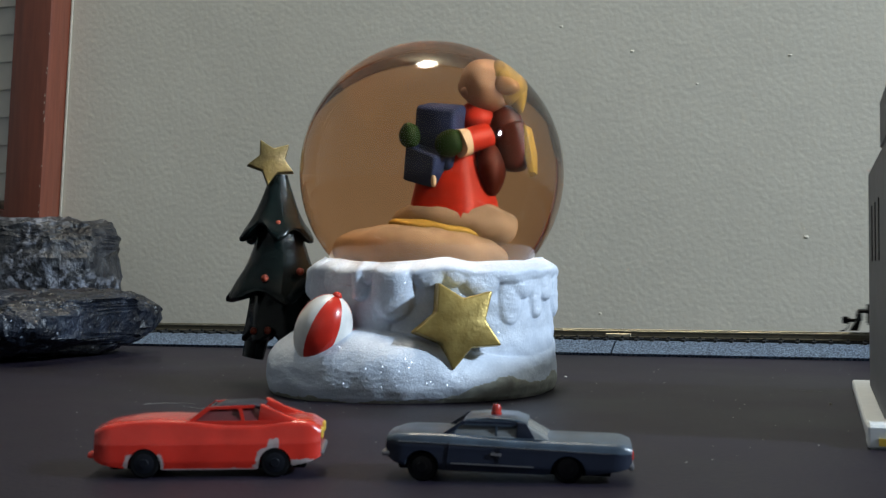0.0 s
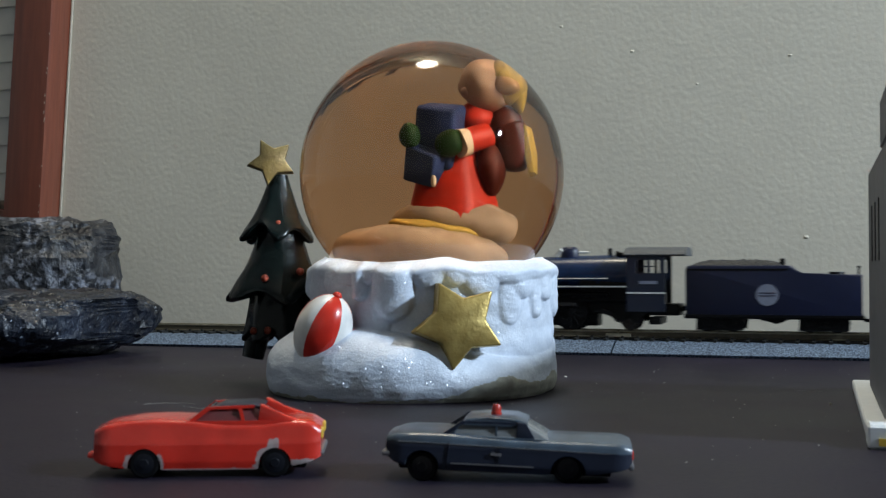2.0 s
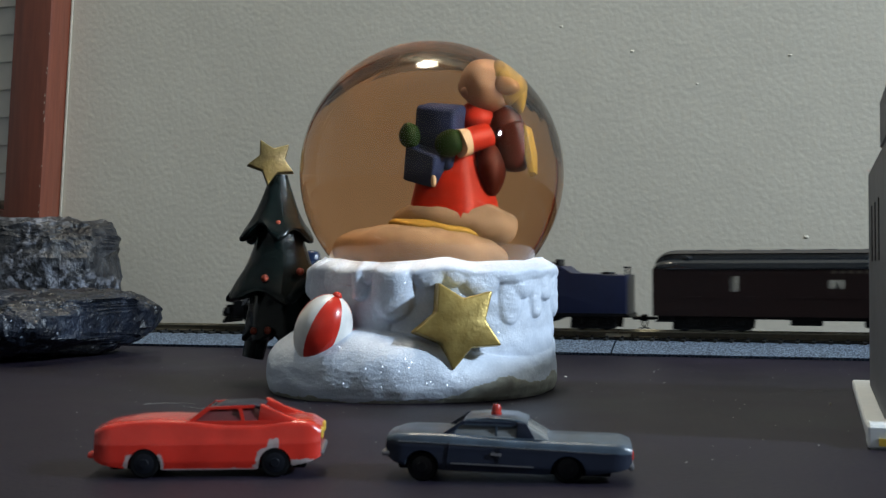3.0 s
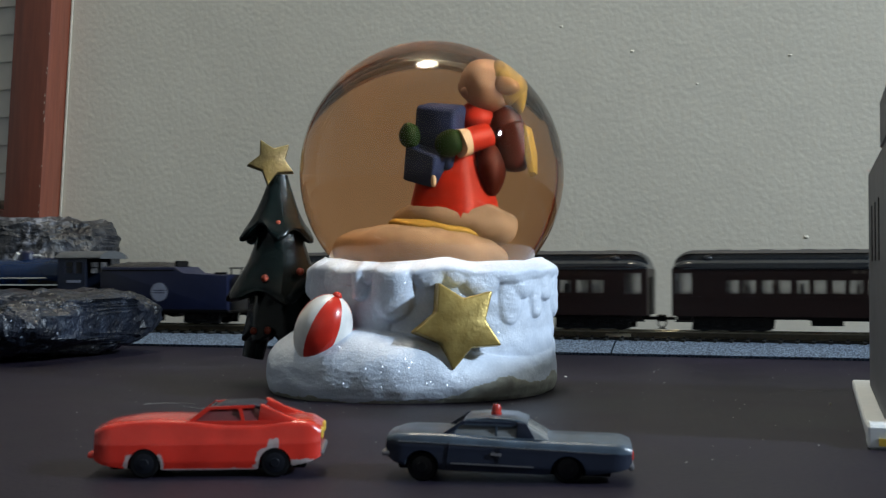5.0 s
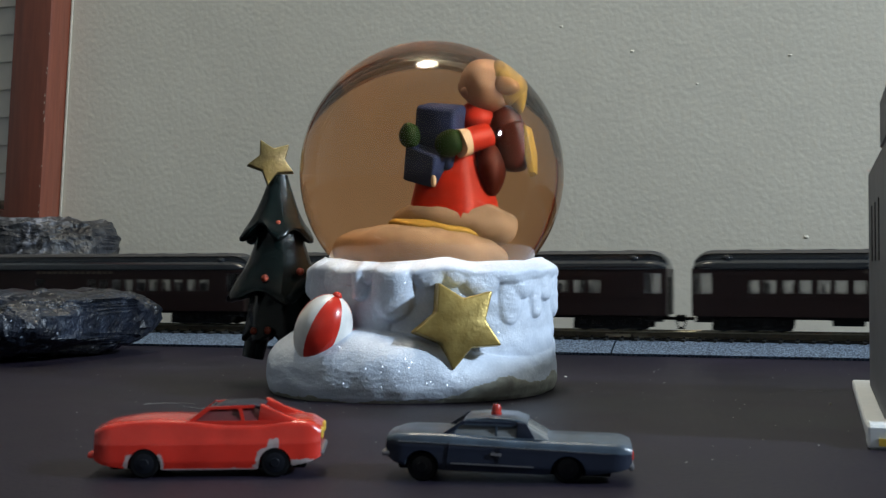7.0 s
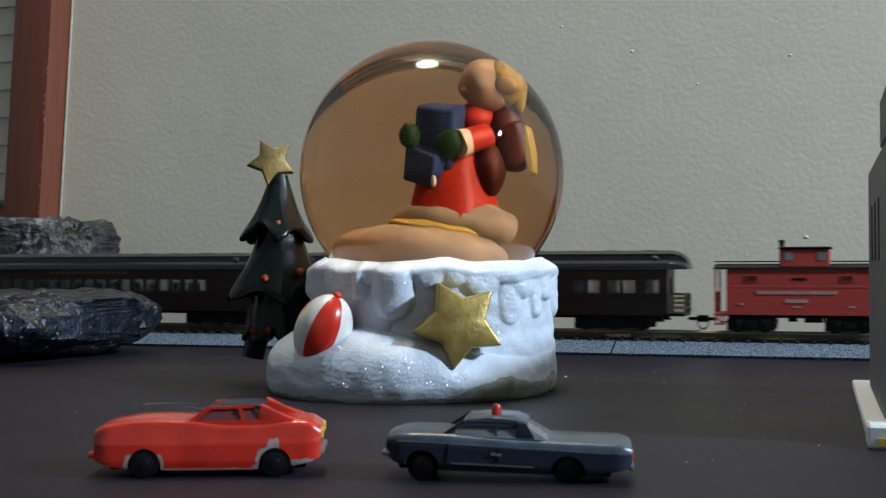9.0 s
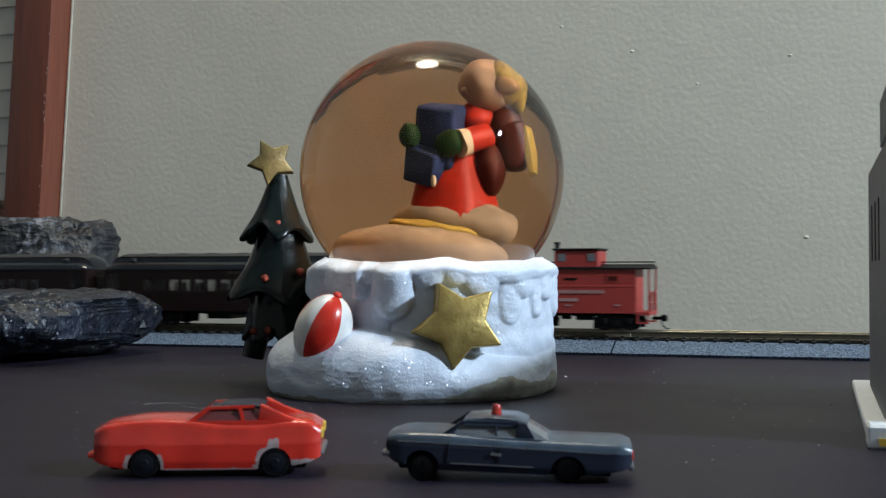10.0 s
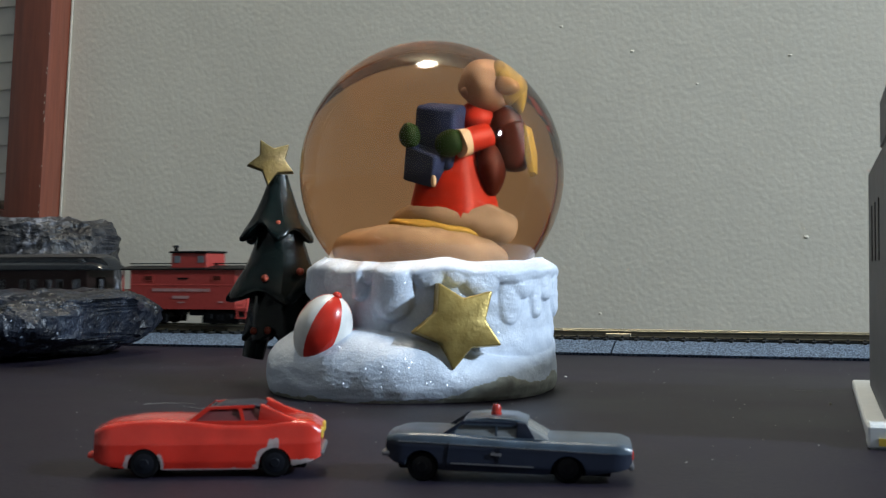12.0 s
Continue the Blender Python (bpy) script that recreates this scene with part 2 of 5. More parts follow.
def prism(bm, outline, y0, y1, bevel=0.0, mat=0, seg=2):
    """An outline of (x, z) drawn through from y0 to y1."""
    a = [bm.verts.new((x, y0, z)) for x, z in outline]
    b = [bm.verts.new((x, y1, z)) for x, z in outline]
    fs = [bm.faces.new(a), bm.faces.new(list(reversed(b)))]
    n = len(a)
    for i in range(n):
        fs.append(bm.faces.new((a[i], b[i], b[(i + 1) % n], a[(i + 1) % n])))
    for f in fs:
        f.material_index = mat
    if bevel:
        es = list({e for f in fs[:2] for e in f.edges})
        bmesh.ops.bevel(bm, geom=es, offset=bevel, segments=seg, affect="EDGES", profile=0.5, material=mat)
    return bm


def lathe(bm, profile, seg=32, wobble=None, mat=0):
    """A profile of (radius, z) turned about z; wobble(angle, k) scales the radius."""
    rings = []
    for k, (r, z) in enumerate(profile):
        ring = []
        for i in range(seg):
            a = 2 * math.pi * i / seg
            s = wobble(a, k) if wobble else (1, 0)
            ring.append(bm.verts.new((r * s[0] * math.cos(a), r * s[0] * math.sin(a), z + s[1])))
        rings.append(ring)
    for p, q in zip(rings, rings[1:]):
        for i in range(seg):
            f = bm.faces.new((p[i], p[(i + 1) % seg], q[(i + 1) % seg], q[i]))
            f.material_index = mat
    bm.faces.new(rings[0]).material_index = mat
    bm.faces.new(list(reversed(rings[-1]))).material_index = mat
    return bm


def star_mesh(bm, R, inner, thick, turn_deg, crown=0.0):
    """A five-pointed star in the xz plane, its front at -y."""
    rim = []
    for i in range(10):
        a = radians(turn_deg + 36 * i)
        rr = R if i % 2 == 0 else inner
        rim.append((rr * math.cos(a), rr * math.sin(a)))
    front = [bm.verts.new((x, 0, z)) for x, z in rim]
    back = [bm.verts.new((x * 1.04, thick, z * 1.04)) for x, z in rim]
    c = bm.verts.new((0, -crown, 0))
    d = bm.verts.new((0, thick, 0))
    for i in range(10):
        j = (i + 1) % 10
        bm.faces.new((front[i], front[j], c))
        bm.faces.new((back[j], back[i], d))
        bm.faces.new((front[j], front[i], back[i], back[j]))
    rims = [e for e in bm.edges if (e.verts[0] in front and e.verts[1] in front) or (e.verts[0] in front and e.verts[1] in back) or (e.verts[1] in front and e.verts[0] in back)]
    bmesh.ops.bevel(bm, geom=rims, offset=min(0.5, thick * 0.12), segments=2, affect="EDGES", profile=0.5)
    return bm


# ---------------------------------------------------------------- the room and the table
WALL_Y = 0.505


def setting(name, bm, mats, label, category="", smooth=None):
    ob = part(name, bm, mats, None, label, smooth)
    return tagged(ob, "", category or name.split("_")[0], "", "structure")


WALL_LUMPS = ((-4.9, 40.8, 1.1), (-10.6, 114.4, 0.8), (-104.5, 131.8, 0.8), (-74.4, 119.5, 0.9), (-88.3, 9.4, 0.7), (-47.6, 104.6, 0.6))


def room():
    w = WALL_Y * 1000
    b = bmesh.new()
    box(b, -362, 1600, w, w + 120, -750, 1500)
    box(b, -1600, -1250, w, w + 120, -750, 1500)
    box(b, -1250, -362, w, w + 120, -750, 22)
    box(b, -1250, -362, w, w + 120, 1250, 1500)
    for x, z, r in WALL_LUMPS:
        ball(b, (x, w + 0.1, z), (r, 0.5, r * 0.6), 10)
    setting("wall_north", b, WALL, "beige painted wall with a fine stippled texture", "wall")
    setting("wall_south", B(-1600, 1600, -1720, -1600, -750, 1500), ROOM, "plain beige painted room wall", "wall")
    setting("wall_east", B(1600, 1720, -1600, w, -750, 1500), ROOM, "plain beige painted room wall", "wall")
    setting("wall_west", B(-1720, -1600, -1600, w, -750, 1500), ROOM, "plain beige painted room wall", "wall")
    setting("ceiling", B(-1720, 1720, -1720, w + 120, 1500, 1550), ROOM, "plain pale painted ceiling", "ceiling")
    setting("floor", B(-1720, 1720, -1720, w + 120, -800, -750), ROOM, "plain pale room floor", "floor")


def window():
    """The window beside the layout: casing, sill and a closed blind."""
    w = WALL_Y * 1000
    ob = tagged(new("window_1"), "window with reddish stained wood casing and pale blind", "window", "", "structure")
    ob.matrix_basis = pose(-0.3569, WALL_Y, 0)
    casing = prism(bmesh.new(), [(-20.6, 0), (0, 0), (0, 400), (-20.6, 400)], -16, 0, 0.8)
    part("casing", casing, CASING, ob, "reddish-brown stained wood casing", 40, mm(0, -0.2, 0.3, 0, 3.6, 0))
    part("caulk_bead", B(0.1, 1.2, -1.0, 0, 0, 400, 0.3), CAULK, ob, "", 40, mm(0, -0.2, 0.3, 0, 3.6, 0))
    rnd = random.Random(9)
    fleck = part("paint_fleck", B(-0.12, 0.12, -0.05, 0.05, -0.5, 0.5), CAULK, ob, "", None, mm(6.0, -16.25, 100, 0, 3.6, 0))
    for i in range(11):
        z = rnd.uniform(55, 150)
        share(fleck, "paint_fleck", ob, mm((z - 0.3) * math.tan(radians(3.6)) - rnd.uniform(0.2, 0.9), -16.25, z, 0, 3.6, 0))
    part("window_sill", B(-890, -18, -10, 60, 52, 58, 1.0), CASING, ob)
    part("pane", B(-890, -4, 70, 74, 22, 1250), BLIND, ob)
    b = bmesh.new()
    box(b, -880, -6, -1.1, 0, 0, 14.6, 0.3)
    slat = part("slat", b, BLIND, ob, "", None, mm(-2, -5, 62, -4, 0, 0))
    for i in range(1, 26):
        share(slat, "slat", ob, mm(-2, -5, 62 + i * 13.6, -4, 0, 0))


def table():
    ob = thing("table", "dark brown laminate tabletop with dust specks and scratches", "table", pose(0, 0, 0))
    part("tabletop", B(-900, 900, -420, 500, -28, 0, 1.2), TABLE, ob)
    leg = part("leg", B(-25, 25, -25, 25, -748, -28, 2), TABLE, ob, "", None, mm(-840, -360, 0))
    for x, y in ((840, -360), (-840, 440), (840, 440)):
        share(leg, "leg", ob, mm(x, y, 0))


# ---------------------------------------------------------------- the track
TRACK_X, TRACK_Y = -0.15, 0.4093
TRACK_TURN = -0.9
RAIL_TOP = 7.55


def on_track(x, z):
    """A pose on the track's line, x metres along it."""
    return pose(TRACK_X + (x - TRACK_X) * math.cos(radians(TRACK_TURN)), TRACK_Y + (x - TRACK_X) * math.sin(radians(TRACK_TURN)), z, 0, 0, TRACK_TURN)


def track():
    bed = thing("roadbed", "grey-blue speckled foam roadbed in butted lengths", "roadbed", on_track(0, 0))
    outline = [(-16.3, 0.0), (18.6, 0.0), (19.2, 0.9), (10.6, 4.3), (-10.4, 4.3), (-16.8, 0.9)]
    for x0, x1 in ((-560, -271), (-270.4, -64.6), (-64.0, 140), (140.6, 420)):
        b = prism(bmesh.new(), [(-x, z) for x, z in reversed(outline)], 0, x1 - x0, 0.0)
        part("foam_strip", b, FOAM, bed, "", None, mm(x1, 0, 0, 0, 0, 90))
    rails = thing("track", "nickel-silver rails on black plastic ties", "track", on_track(0, 4.3 * MM))
    prof = [(-0.8, 0.9), (0.8, 0.9), (0.8, 1.15), (0.25, 1.4), (0.25, 2.65), (0.5, 2.75), (0.5, 3.1), (0.4, 3.2), (-0.4, 3.2), (-0.5, 3.1), (-0.5, 2.75), (-0.25, 2.65), (-0.25, 1.4), (-0.8, 1.15)]
    for y in (-4.75, 4.75):
        for x0, x1 in ((-560, -64.4), (-64.1, 420)):
            b = prism(bmesh.new(), prof, 0, x1 - x0)
            for f in b.faces:
                f.material_index = 0 if f.calc_center_median().z > 2.7 else 1
            part("rail", b, [RAIL, RAIL_SIDE], rails, "", None, mm(x1, y, 0.05, 0, 0, 90))
        part("tie_web", B(-555, 415, y - 0.5, y + 0.5, 0.02, 0.6), TIE, rails)
        part("rail_joiner", B(-68.5, -60.0, y - 0.95, y + 0.95, 1.0, 2.3, 0.2), RAIL, rails, "pale metal rail joiner")
    b = B(-0.5, 0.5, -9.9, 9.9, -0.75, 0.8)
    for y in (-4.75, 4.75):
        for w in (-1.1, 1.1):
            box(b, -0.4, 0.4, y + w - 0.3, y + w + 0.3, 0.8, 1.5)
    tie = part("tie", b, TIE, rails, "", None, mm(-430, 0, 0))
    for i in range(1, 130):
        share(tie, "tie", rails, mm(-430 + 5.1 * i, 0, 0))


# ---------------------------------------------------------------- the rocks


def rock_mesh(size, seed, sub, cuts, depth, strata, tilt, under, ledge, squash, crag, sag=0.0):
    """A broken boulder: a blunt mass chipped along random planes, with ledges along its bedding. Sizes in millimetres."""
    b = bmesh.new()
    bmesh.ops.create_icosphere(b, subdivisions=sub, radius=1.0)
    rnd = random.Random(seed)
    planes = []
    for i in range(cuts):
        d = Vector((rnd.gauss(0, 1), rnd.gauss(0, 1), rnd.gauss(0, 1))).normalized()
        rim = Vector([math.copysign(abs(a) ** squash, a) for a in d]).dot(d)
        planes.append((d, rim * rnd.uniform(1 - depth, 1.0)))
    off = Vector((seed * 7.3, seed * 3.1, seed * 5.7))
    bed = Vector((math.sin(radians(tilt)), 0.25, math.cos(radians(tilt)))).normalized()
    for v in b.verts:
        d = v.co.normalized()
        c = Vector([math.copysign(abs(a) ** squash, a) for a in d])
        c *= 1 + 0.06 * noise.noise(d * 1.5 + off)
        for n, h in planes:
            over = c.dot(n) - h
            if over > 0:
                c -= n * over * 0.9
        p = Vector((c.x * size[0] / 2, c.y * size[1] / 2, c.z * size[2] / 2))
        warp = p + Vector((1, 1, 1)) * (3.0 * noise.noise(p * 0.05 + off) + 1.0 * noise.noise(p * 0.2 + off))
        shelf = 0.0
        for k, (pitch, amount) in enumerate(((strata, 1.0), (strata * 0.37, 0.4))):
            lay = warp.dot(bed) / pitch
            step = lay - math.floor(lay)
            shelf += (smooth_step(0.0, 0.18, step) - step) * ledge * amount * (0.3 + 1.6 * abs(noise.noise(p * 0.07 + off * (2 + k))))
        q = Vector((p.x * 0.6, p.y * 0.6, p.z))
        rough = sum((0.3 - abs(noise.noise(q * f + off * f))) * a for f, a in ((0.07, 2.2), (0.16, 1.5), (0.37, 0.8), (0.85, 0.4), (2.0, 0.16))) * crag
        v.co = p + d * (shelf + rough)
    lo = [min(v.co[i] for v in b.verts) for i in range(3)]
    hi = [max(v.co[i] for v in b.verts) for i in range(3)]
    for v in b.verts:
        u = [(v.co[i] - lo[i]) / (hi[i] - lo[i]) for i in range(3)]
        t = 1 - under * (max(0.0, 0.55 - u[2]) / 0.55) ** 2
        v.co = Vector(((u[0] - 0.5) * size[0] * t, (u[1] - 0.5) * size[1] * t, max(u[2] * 1.06 - 0.06, 0.0) * size[2] * (1 - sag * u[0])))
    return b


def rocks():
    b = rock_mesh((109, 92, 19.6), 5, 6, 60, 0.10, 4.0, 16, 0.11, 1.6, 0.42, 1.5, -0.22)
    r = part("rock", b, ROCK, None, "dark layered glinting ore rock lying before the track", 40, mm(-267, 335, 0, 0, 0, -4))
    tagged(r, "", "rock", "rocks beside the track")
    b = rock_mesh((138, 56, 53.0), 11, 6, 40, 0.10, 9.0, -8, 0.14, 1.6, 0.34, 1.9)
    r = part("rock", b, ROCK_PALE, None, "grey and pale mottled rock block standing behind the track", 40, mm(-365, 464, 0, 0, 0, 0))
    tagged(r, "", "rock", "rocks beside the track")


# ---------------------------------------------------------------- the snow globe
TURN = YAW          # the ornament and the toy cars face the camera's side of the table


def on_table(right, depth, z=0.0, rz=0.0):
    """A pose on the table, by millimetres along and away from the eye's line."""
    a = radians(YAW)
    x, y = right * MM, depth * MM
    return pose(x * math.cos(a) - y * math.sin(a), x * math.sin(a) + y * math.cos(a), z * MM, 0, 0, YAW + rz)


# the icing's drips: bearing in degrees, lowest point, half width, fullness
DRIPS = ((-176, 20.5, 3.2, 1.0), (-158, 18.0, 3.6, 1.0), (-141, 21.6, 3.6, 0.8), (-124, 20.6, 1.7, 1.0), (-107.5, 15.6, 4.9, 1.3), (-113, 13.6, 2.6, 0.15), (-91, 22.8, 4.6, 0.6), (-79, 23.4, 4.0, 0.6),
         (-67, 20.8, 4.8, 0.7), (-52, 15.4, 3.0, 0.16), (-45, 20.6, 4.2, 0.42), (-36, 16.8, 2.0, 0.32), (-27, 20.0, 4.0, 0.45), (-12, 16.4, 3.4, 0.4), (10, 20.0, 4.0, 0.9),
         (36, 17.0, 3.6, 1.0), (64, 21.0, 4.4, 0.9), (92, 17.5, 3.8, 1.0), (120, 20.0, 4.2, 1.0), (150, 17.0, 3.6, 1.0))


def smooth_step(a, b, x):
    u = min(max((x - a) / (b - a), 0), 1)
    return u * u * (3 - 2 * u)


def icing(deg, z):
    """How thick the snow icing lies at a bearing and height of the plinth's wall."""
    thick = 1.9 * math.sqrt(max(0.0, 1 - (1 - min(max((z - 25.2 + 0.6 * math.sin(radians(deg * 5))) / 2.4, 0), 1)) ** 2))
    for a, low, half, full in DRIPS:
        off = (deg - a + 180) % 360 - 180
        d = abs(radians(off)) * 28.5
        if d > half * 1.2:
            continue
        taper = half * (0.80 + 0.20 * smooth_step(low, low + 6, z))
        if z < low + half:
            d = math.hypot(d, low + half - z)
        u = d / taper
        if u < 1:
            thick = max(thick, (0.6 + 2.0 * full) * math.sqrt(1 - u ** 2.6))
    return thick


def base_mesh():
    """The snowy plinth: a spreading skirt, a smooth wall and an icing that hangs down in full drips."""
    b = bmesh.new()
    nz, na = 120, 480
    rings = []
    for k in range(nz + 1):
        z = 30.2 * k / nz
        ring = []
        for i in range(na):
            a = -math.pi + 2 * math.pi * i / na
            deg = math.degrees(a)
            right = max(0.0, math.cos(a - radians(-12)))
            left = max(0.0, math.cos(a - radians(-172)))
            front = max(0.0, math.cos(a - radians(-104)))
            p = Vector((math.cos(a) * 3, math.sin(a) * 3, z * 0.12))
            wall = 27.2 + 1.5 * right ** 2 + 0.3 * noise.noise(p * 0.9)
            skirt_h = 12.6 + 1.0 * math.sin(a * 3 + 0.6) + 1.8 * left - 4.0 * max(0.0, math.cos(a - radians(-45))) ** 2
            full = 2.2 - 1.4 * right + 7.9 * left ** 2 + 7.2 * front ** 1.5
            skirt = full * math.sqrt(max(0.0, 1 - min(max((z - skirt_h + 7.5) / 8.5, 0), 1) ** 2))
            foot = -1.0 * (1 - smooth_step(0, 3.4, z)) - 0.5 * (1 - smooth_step(0, 0.9, z))
            roll = -3.4 * smooth_step(27.0, 30.2, z) ** 2
            ice = icing(deg, z) * (1 - 0.2 * right)
            grain = 0.08 if ice > 0.3 or skirt > 1.2 else 0.03
            lump = 0.5 * noise.noise(p * 1.1) + 0.28 * noise.noise(p * 3.1) + grain * noise.noise(p * 13) + grain * noise.noise(p * 29)
            r = wall + skirt + foot + ice + roll + lump
            crown = 0.9 * noise.noise(p * 1.3 + Vector((9, 0, 0))) * smooth_step(22, 30, z)
            ring.append(b.verts.new((r * math.cos(a), r * math.sin(a), z + (0.35 * noise.noise(p * 1.5) if k else 0) + crown)))
        rings.append(ring)
    for p, q in zip(rings, rings[1:]):
        for i in range(na):
            f = b.faces.new((p[i], p[(i + 1) % na], q[(i + 1) % na], q[i]))
            c = f.calc_center_median()
            # soiled rim all round; bare lifts it on the right as the building's painted-in shadow
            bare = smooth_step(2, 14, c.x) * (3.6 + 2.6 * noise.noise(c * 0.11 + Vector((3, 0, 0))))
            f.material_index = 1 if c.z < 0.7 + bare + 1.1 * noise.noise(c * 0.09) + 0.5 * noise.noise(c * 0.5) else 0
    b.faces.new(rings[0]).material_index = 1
    b.faces.new(list(reversed(rings[-1])))
    return b


def tier(bm, cx, cy, top, bottom, r0, r1, lobes, phase, lean=0.0):
    """One skirt of the ornament tree, flared and scalloped."""
    seg, n = 64, 12
    rings = []
    for k in range(n + 5):
        u = min(k / n, 1.0)
        r = r0 + (r1 - r0) * (0.62 * u + 0.38 * u ** 2.6)
        z = top + (bottom - top) * u
        if k > n:
            r, z = r1 * (0.99, 0.90, 0.72, 0.4)[k - n - 1], bottom + (-0.7, -0.95, -0.4, 0.8)[k - n - 1]
        ring = []
        for i in range(seg):
            a = 2 * math.pi * i / seg
            fold = math.cos(a * lobes + phase)
            s = 1 + 0.10 * fold * u ** 1.5 + 0.06 * noise.noise(Vector((math.cos(a), math.sin(a), phase + z * 0.1)) * 1.7)
            dz = (-1.5 * fold - 0.6 * math.cos(a * 2 + phase) + 0.8 * noise.noise(Vector((math.cos(a) * 2, math.sin(a) * 2, phase)))) * u ** 3
            ring.append(bm.verts.new((cx + lean * u + r * s * math.cos(a), cy + r * s * math.sin(a), z + dz)))
        rings.append(ring)
    for p, q in zip(rings, rings[1:]):
        for i in range(seg):
            bm.faces.new((p[i], p[(i + 1) % seg], q[(i + 1) % seg], q[i]))
    bm.faces.new(rings[0])
    bm.faces.new(rings[-1])
    return bm


def gored_ball(bm, radii, gores):
    """A beach ball with its poles along z and gores in turn red and white."""
    bmesh.ops.create_uvsphere(bm, u_segments=gores * 6, v_segments=22, radius=1.0)
    phase = Matrix.Rotation(radians(40), 3, "Z")
    for f in bm.faces:
        c = f.calc_center_median()
        g = int((math.atan2(c.y, c.x) + math.pi) / (2 * math.pi) * gores + 1e-4) % gores
        f.material_index = g % 2
    for v in bm.verts:
        edge = abs(math.sin(math.atan2(v.co.y, v.co.x) * gores / 2))
        s = 1 - 0.03 * (1 - min(edge * 3, 1))
        v.co = phase @ Vector((v.co.x * radii[0] * s, v.co.y * radii[1] * s, v.co.z * radii[2]))
    return bm


def snow_globe():
    g = thing("snow_globe", "snow globe on a glittering white snowy base with gold star", "snow globe", on_table(-2.6, 287))
    part("base", base_mesh(), [SNOW, SHADED_PLASTER], g, "white glittering snow-covered base", 180)
    # the filled glass ball
    b = bmesh.new()
    bmesh.ops.create_uvsphere(b, u_segments=128, v_segments=80, radius=31.4, matrix=Matrix.Translation((0, 0, 50.8)))
    dome = part("glass_globe", b, GLASS, g, "clear glass ball", 180)
    b = bmesh.new()
    bmesh.ops.create_uvsphere(b, u_segments=128, v_segments=80, radius=30.6, matrix=Matrix.Translation((0, 0, 50.8)))
    fill = part("liquid", b, LIQUID, dome, "amber liquid filling the globe", 180)
    dome.visible_shadow = fill.visible_shadow = False
    # sand inside
    b = bmesh.new()
    ball(b, (-2.6, -2, 34.6), (17.6, 15, 6.0), 48, 0, pose(0, 0, 0, 0, 3, 0))
    ball(b, (-8.0, -4, 35.4), (11.0, 10, 4.6), 40, 0, pose(0, 0, 0, 0, -2, 0))
    ball(b, (4.4, 0, 41.2), (12.2, 9.5, 4.9), 40, 0, pose(0, 0, 0, 0, 3, 0))
    ball(b, (8.4, -1.0, 40.6), (8.2, 8, 4.3), 36, 0, pose(0, 0, 0, 0, 6, 0))
    ball(b, (1.0, -4.4, 39.3), (9.6, 6.6, 1.9), 32, 1, pose(0, 0, 0, 0, 8, 0))
    for v in b.verts:
        v.co += v.co.normalized() * 0.5 * noise.noise(v.co * 0.25)
    part("sand_mound", b, [SAND, STREAK], g, "pale sand mound with a yellow streak", 180)
    figure(g)
    # star on the front
    part("gold_star", star_mesh(bmesh.new(), 9.9, 5.5, 6.5, 45, 1.2), GOLD, g, "brushed gold five-pointed star", 25, mm(6.2, -34.4, 16.6, -4, 0, 6))
    # beach ball
    bb = part("beach_ball", gored_ball(bmesh.new(), (6.2, 6.2, 8.1), 6), [RED_GLAZE, WHITE_GLAZE], g, "red and white beach ball", 180, mm(-23.4, -25.5, 15.0, 18, 17, 28))
    part("nub", ball(bmesh.new(), (0, 0, 8.1), (1.1, 1.1, 0.9), 12), RED_GLAZE, bb, "", 180)
    # tree
    b = bmesh.new()
    tier(b, -38.2, 12, 51.5, 37.4, 2.2, 8.6, 5, 0.4, -0.6)
    tier(b, -38.0, 12, 41.0, 22.2, 4.2, 12.6, 6, 1.7, -0.2)
    tier(b, -38.2, 12, 26.5, 11.8, 6.8, 8.8, 7, 2.6, 0.6)
    tube(b, (-44.6, 12, 6.3), (-42.0, 12, 18), 2.7, 3.2, 20)
    tree = part("tree", b, TREE, g, "glossy dark green Christmas tree with scalloped tiers", 60)
    part("tree_star", star_mesh(bmesh.new(), 6.0, 3.2, 2.6, 45, 0.5), OLD_GOLD, tree, "gold star tree topper", 25, mm(-39.6, 9.4, 54.9, -6, 0, 8))
    bead = part("bauble_glint", ball(bmesh.new(), (0, 0, 0), 0.95, 14), BAUBLE, tree, "orange-red bauble", 180, mm(-31.8, 3.2, 27.6))
    # the last two beads are no ornaments: they stand in for reddish glints
    for x, y, z in ((-43.2, 4.6, 13.2), (-39.6, 3.4, 13.4), (-37.4, 5.6, 39.2), (-40.2, 2.2, 26.0)):
        share(bead, "bauble_glint", tree, mm(x, y, z))
    # snow at the foot of the tree
    b = bmesh.new()
    ball(b, (-29.5, -3, 4.6), (9.5, 16, 5.9), 36)
    for v in b.verts:
        v.co += Vector((0.7, 0.7, 0.7)) * noise.noise(v.co * 0.22)
        v.co.z = max(v.co.z, 0.0)
    part("snow_drift", b, SNOW, g, "", 180)


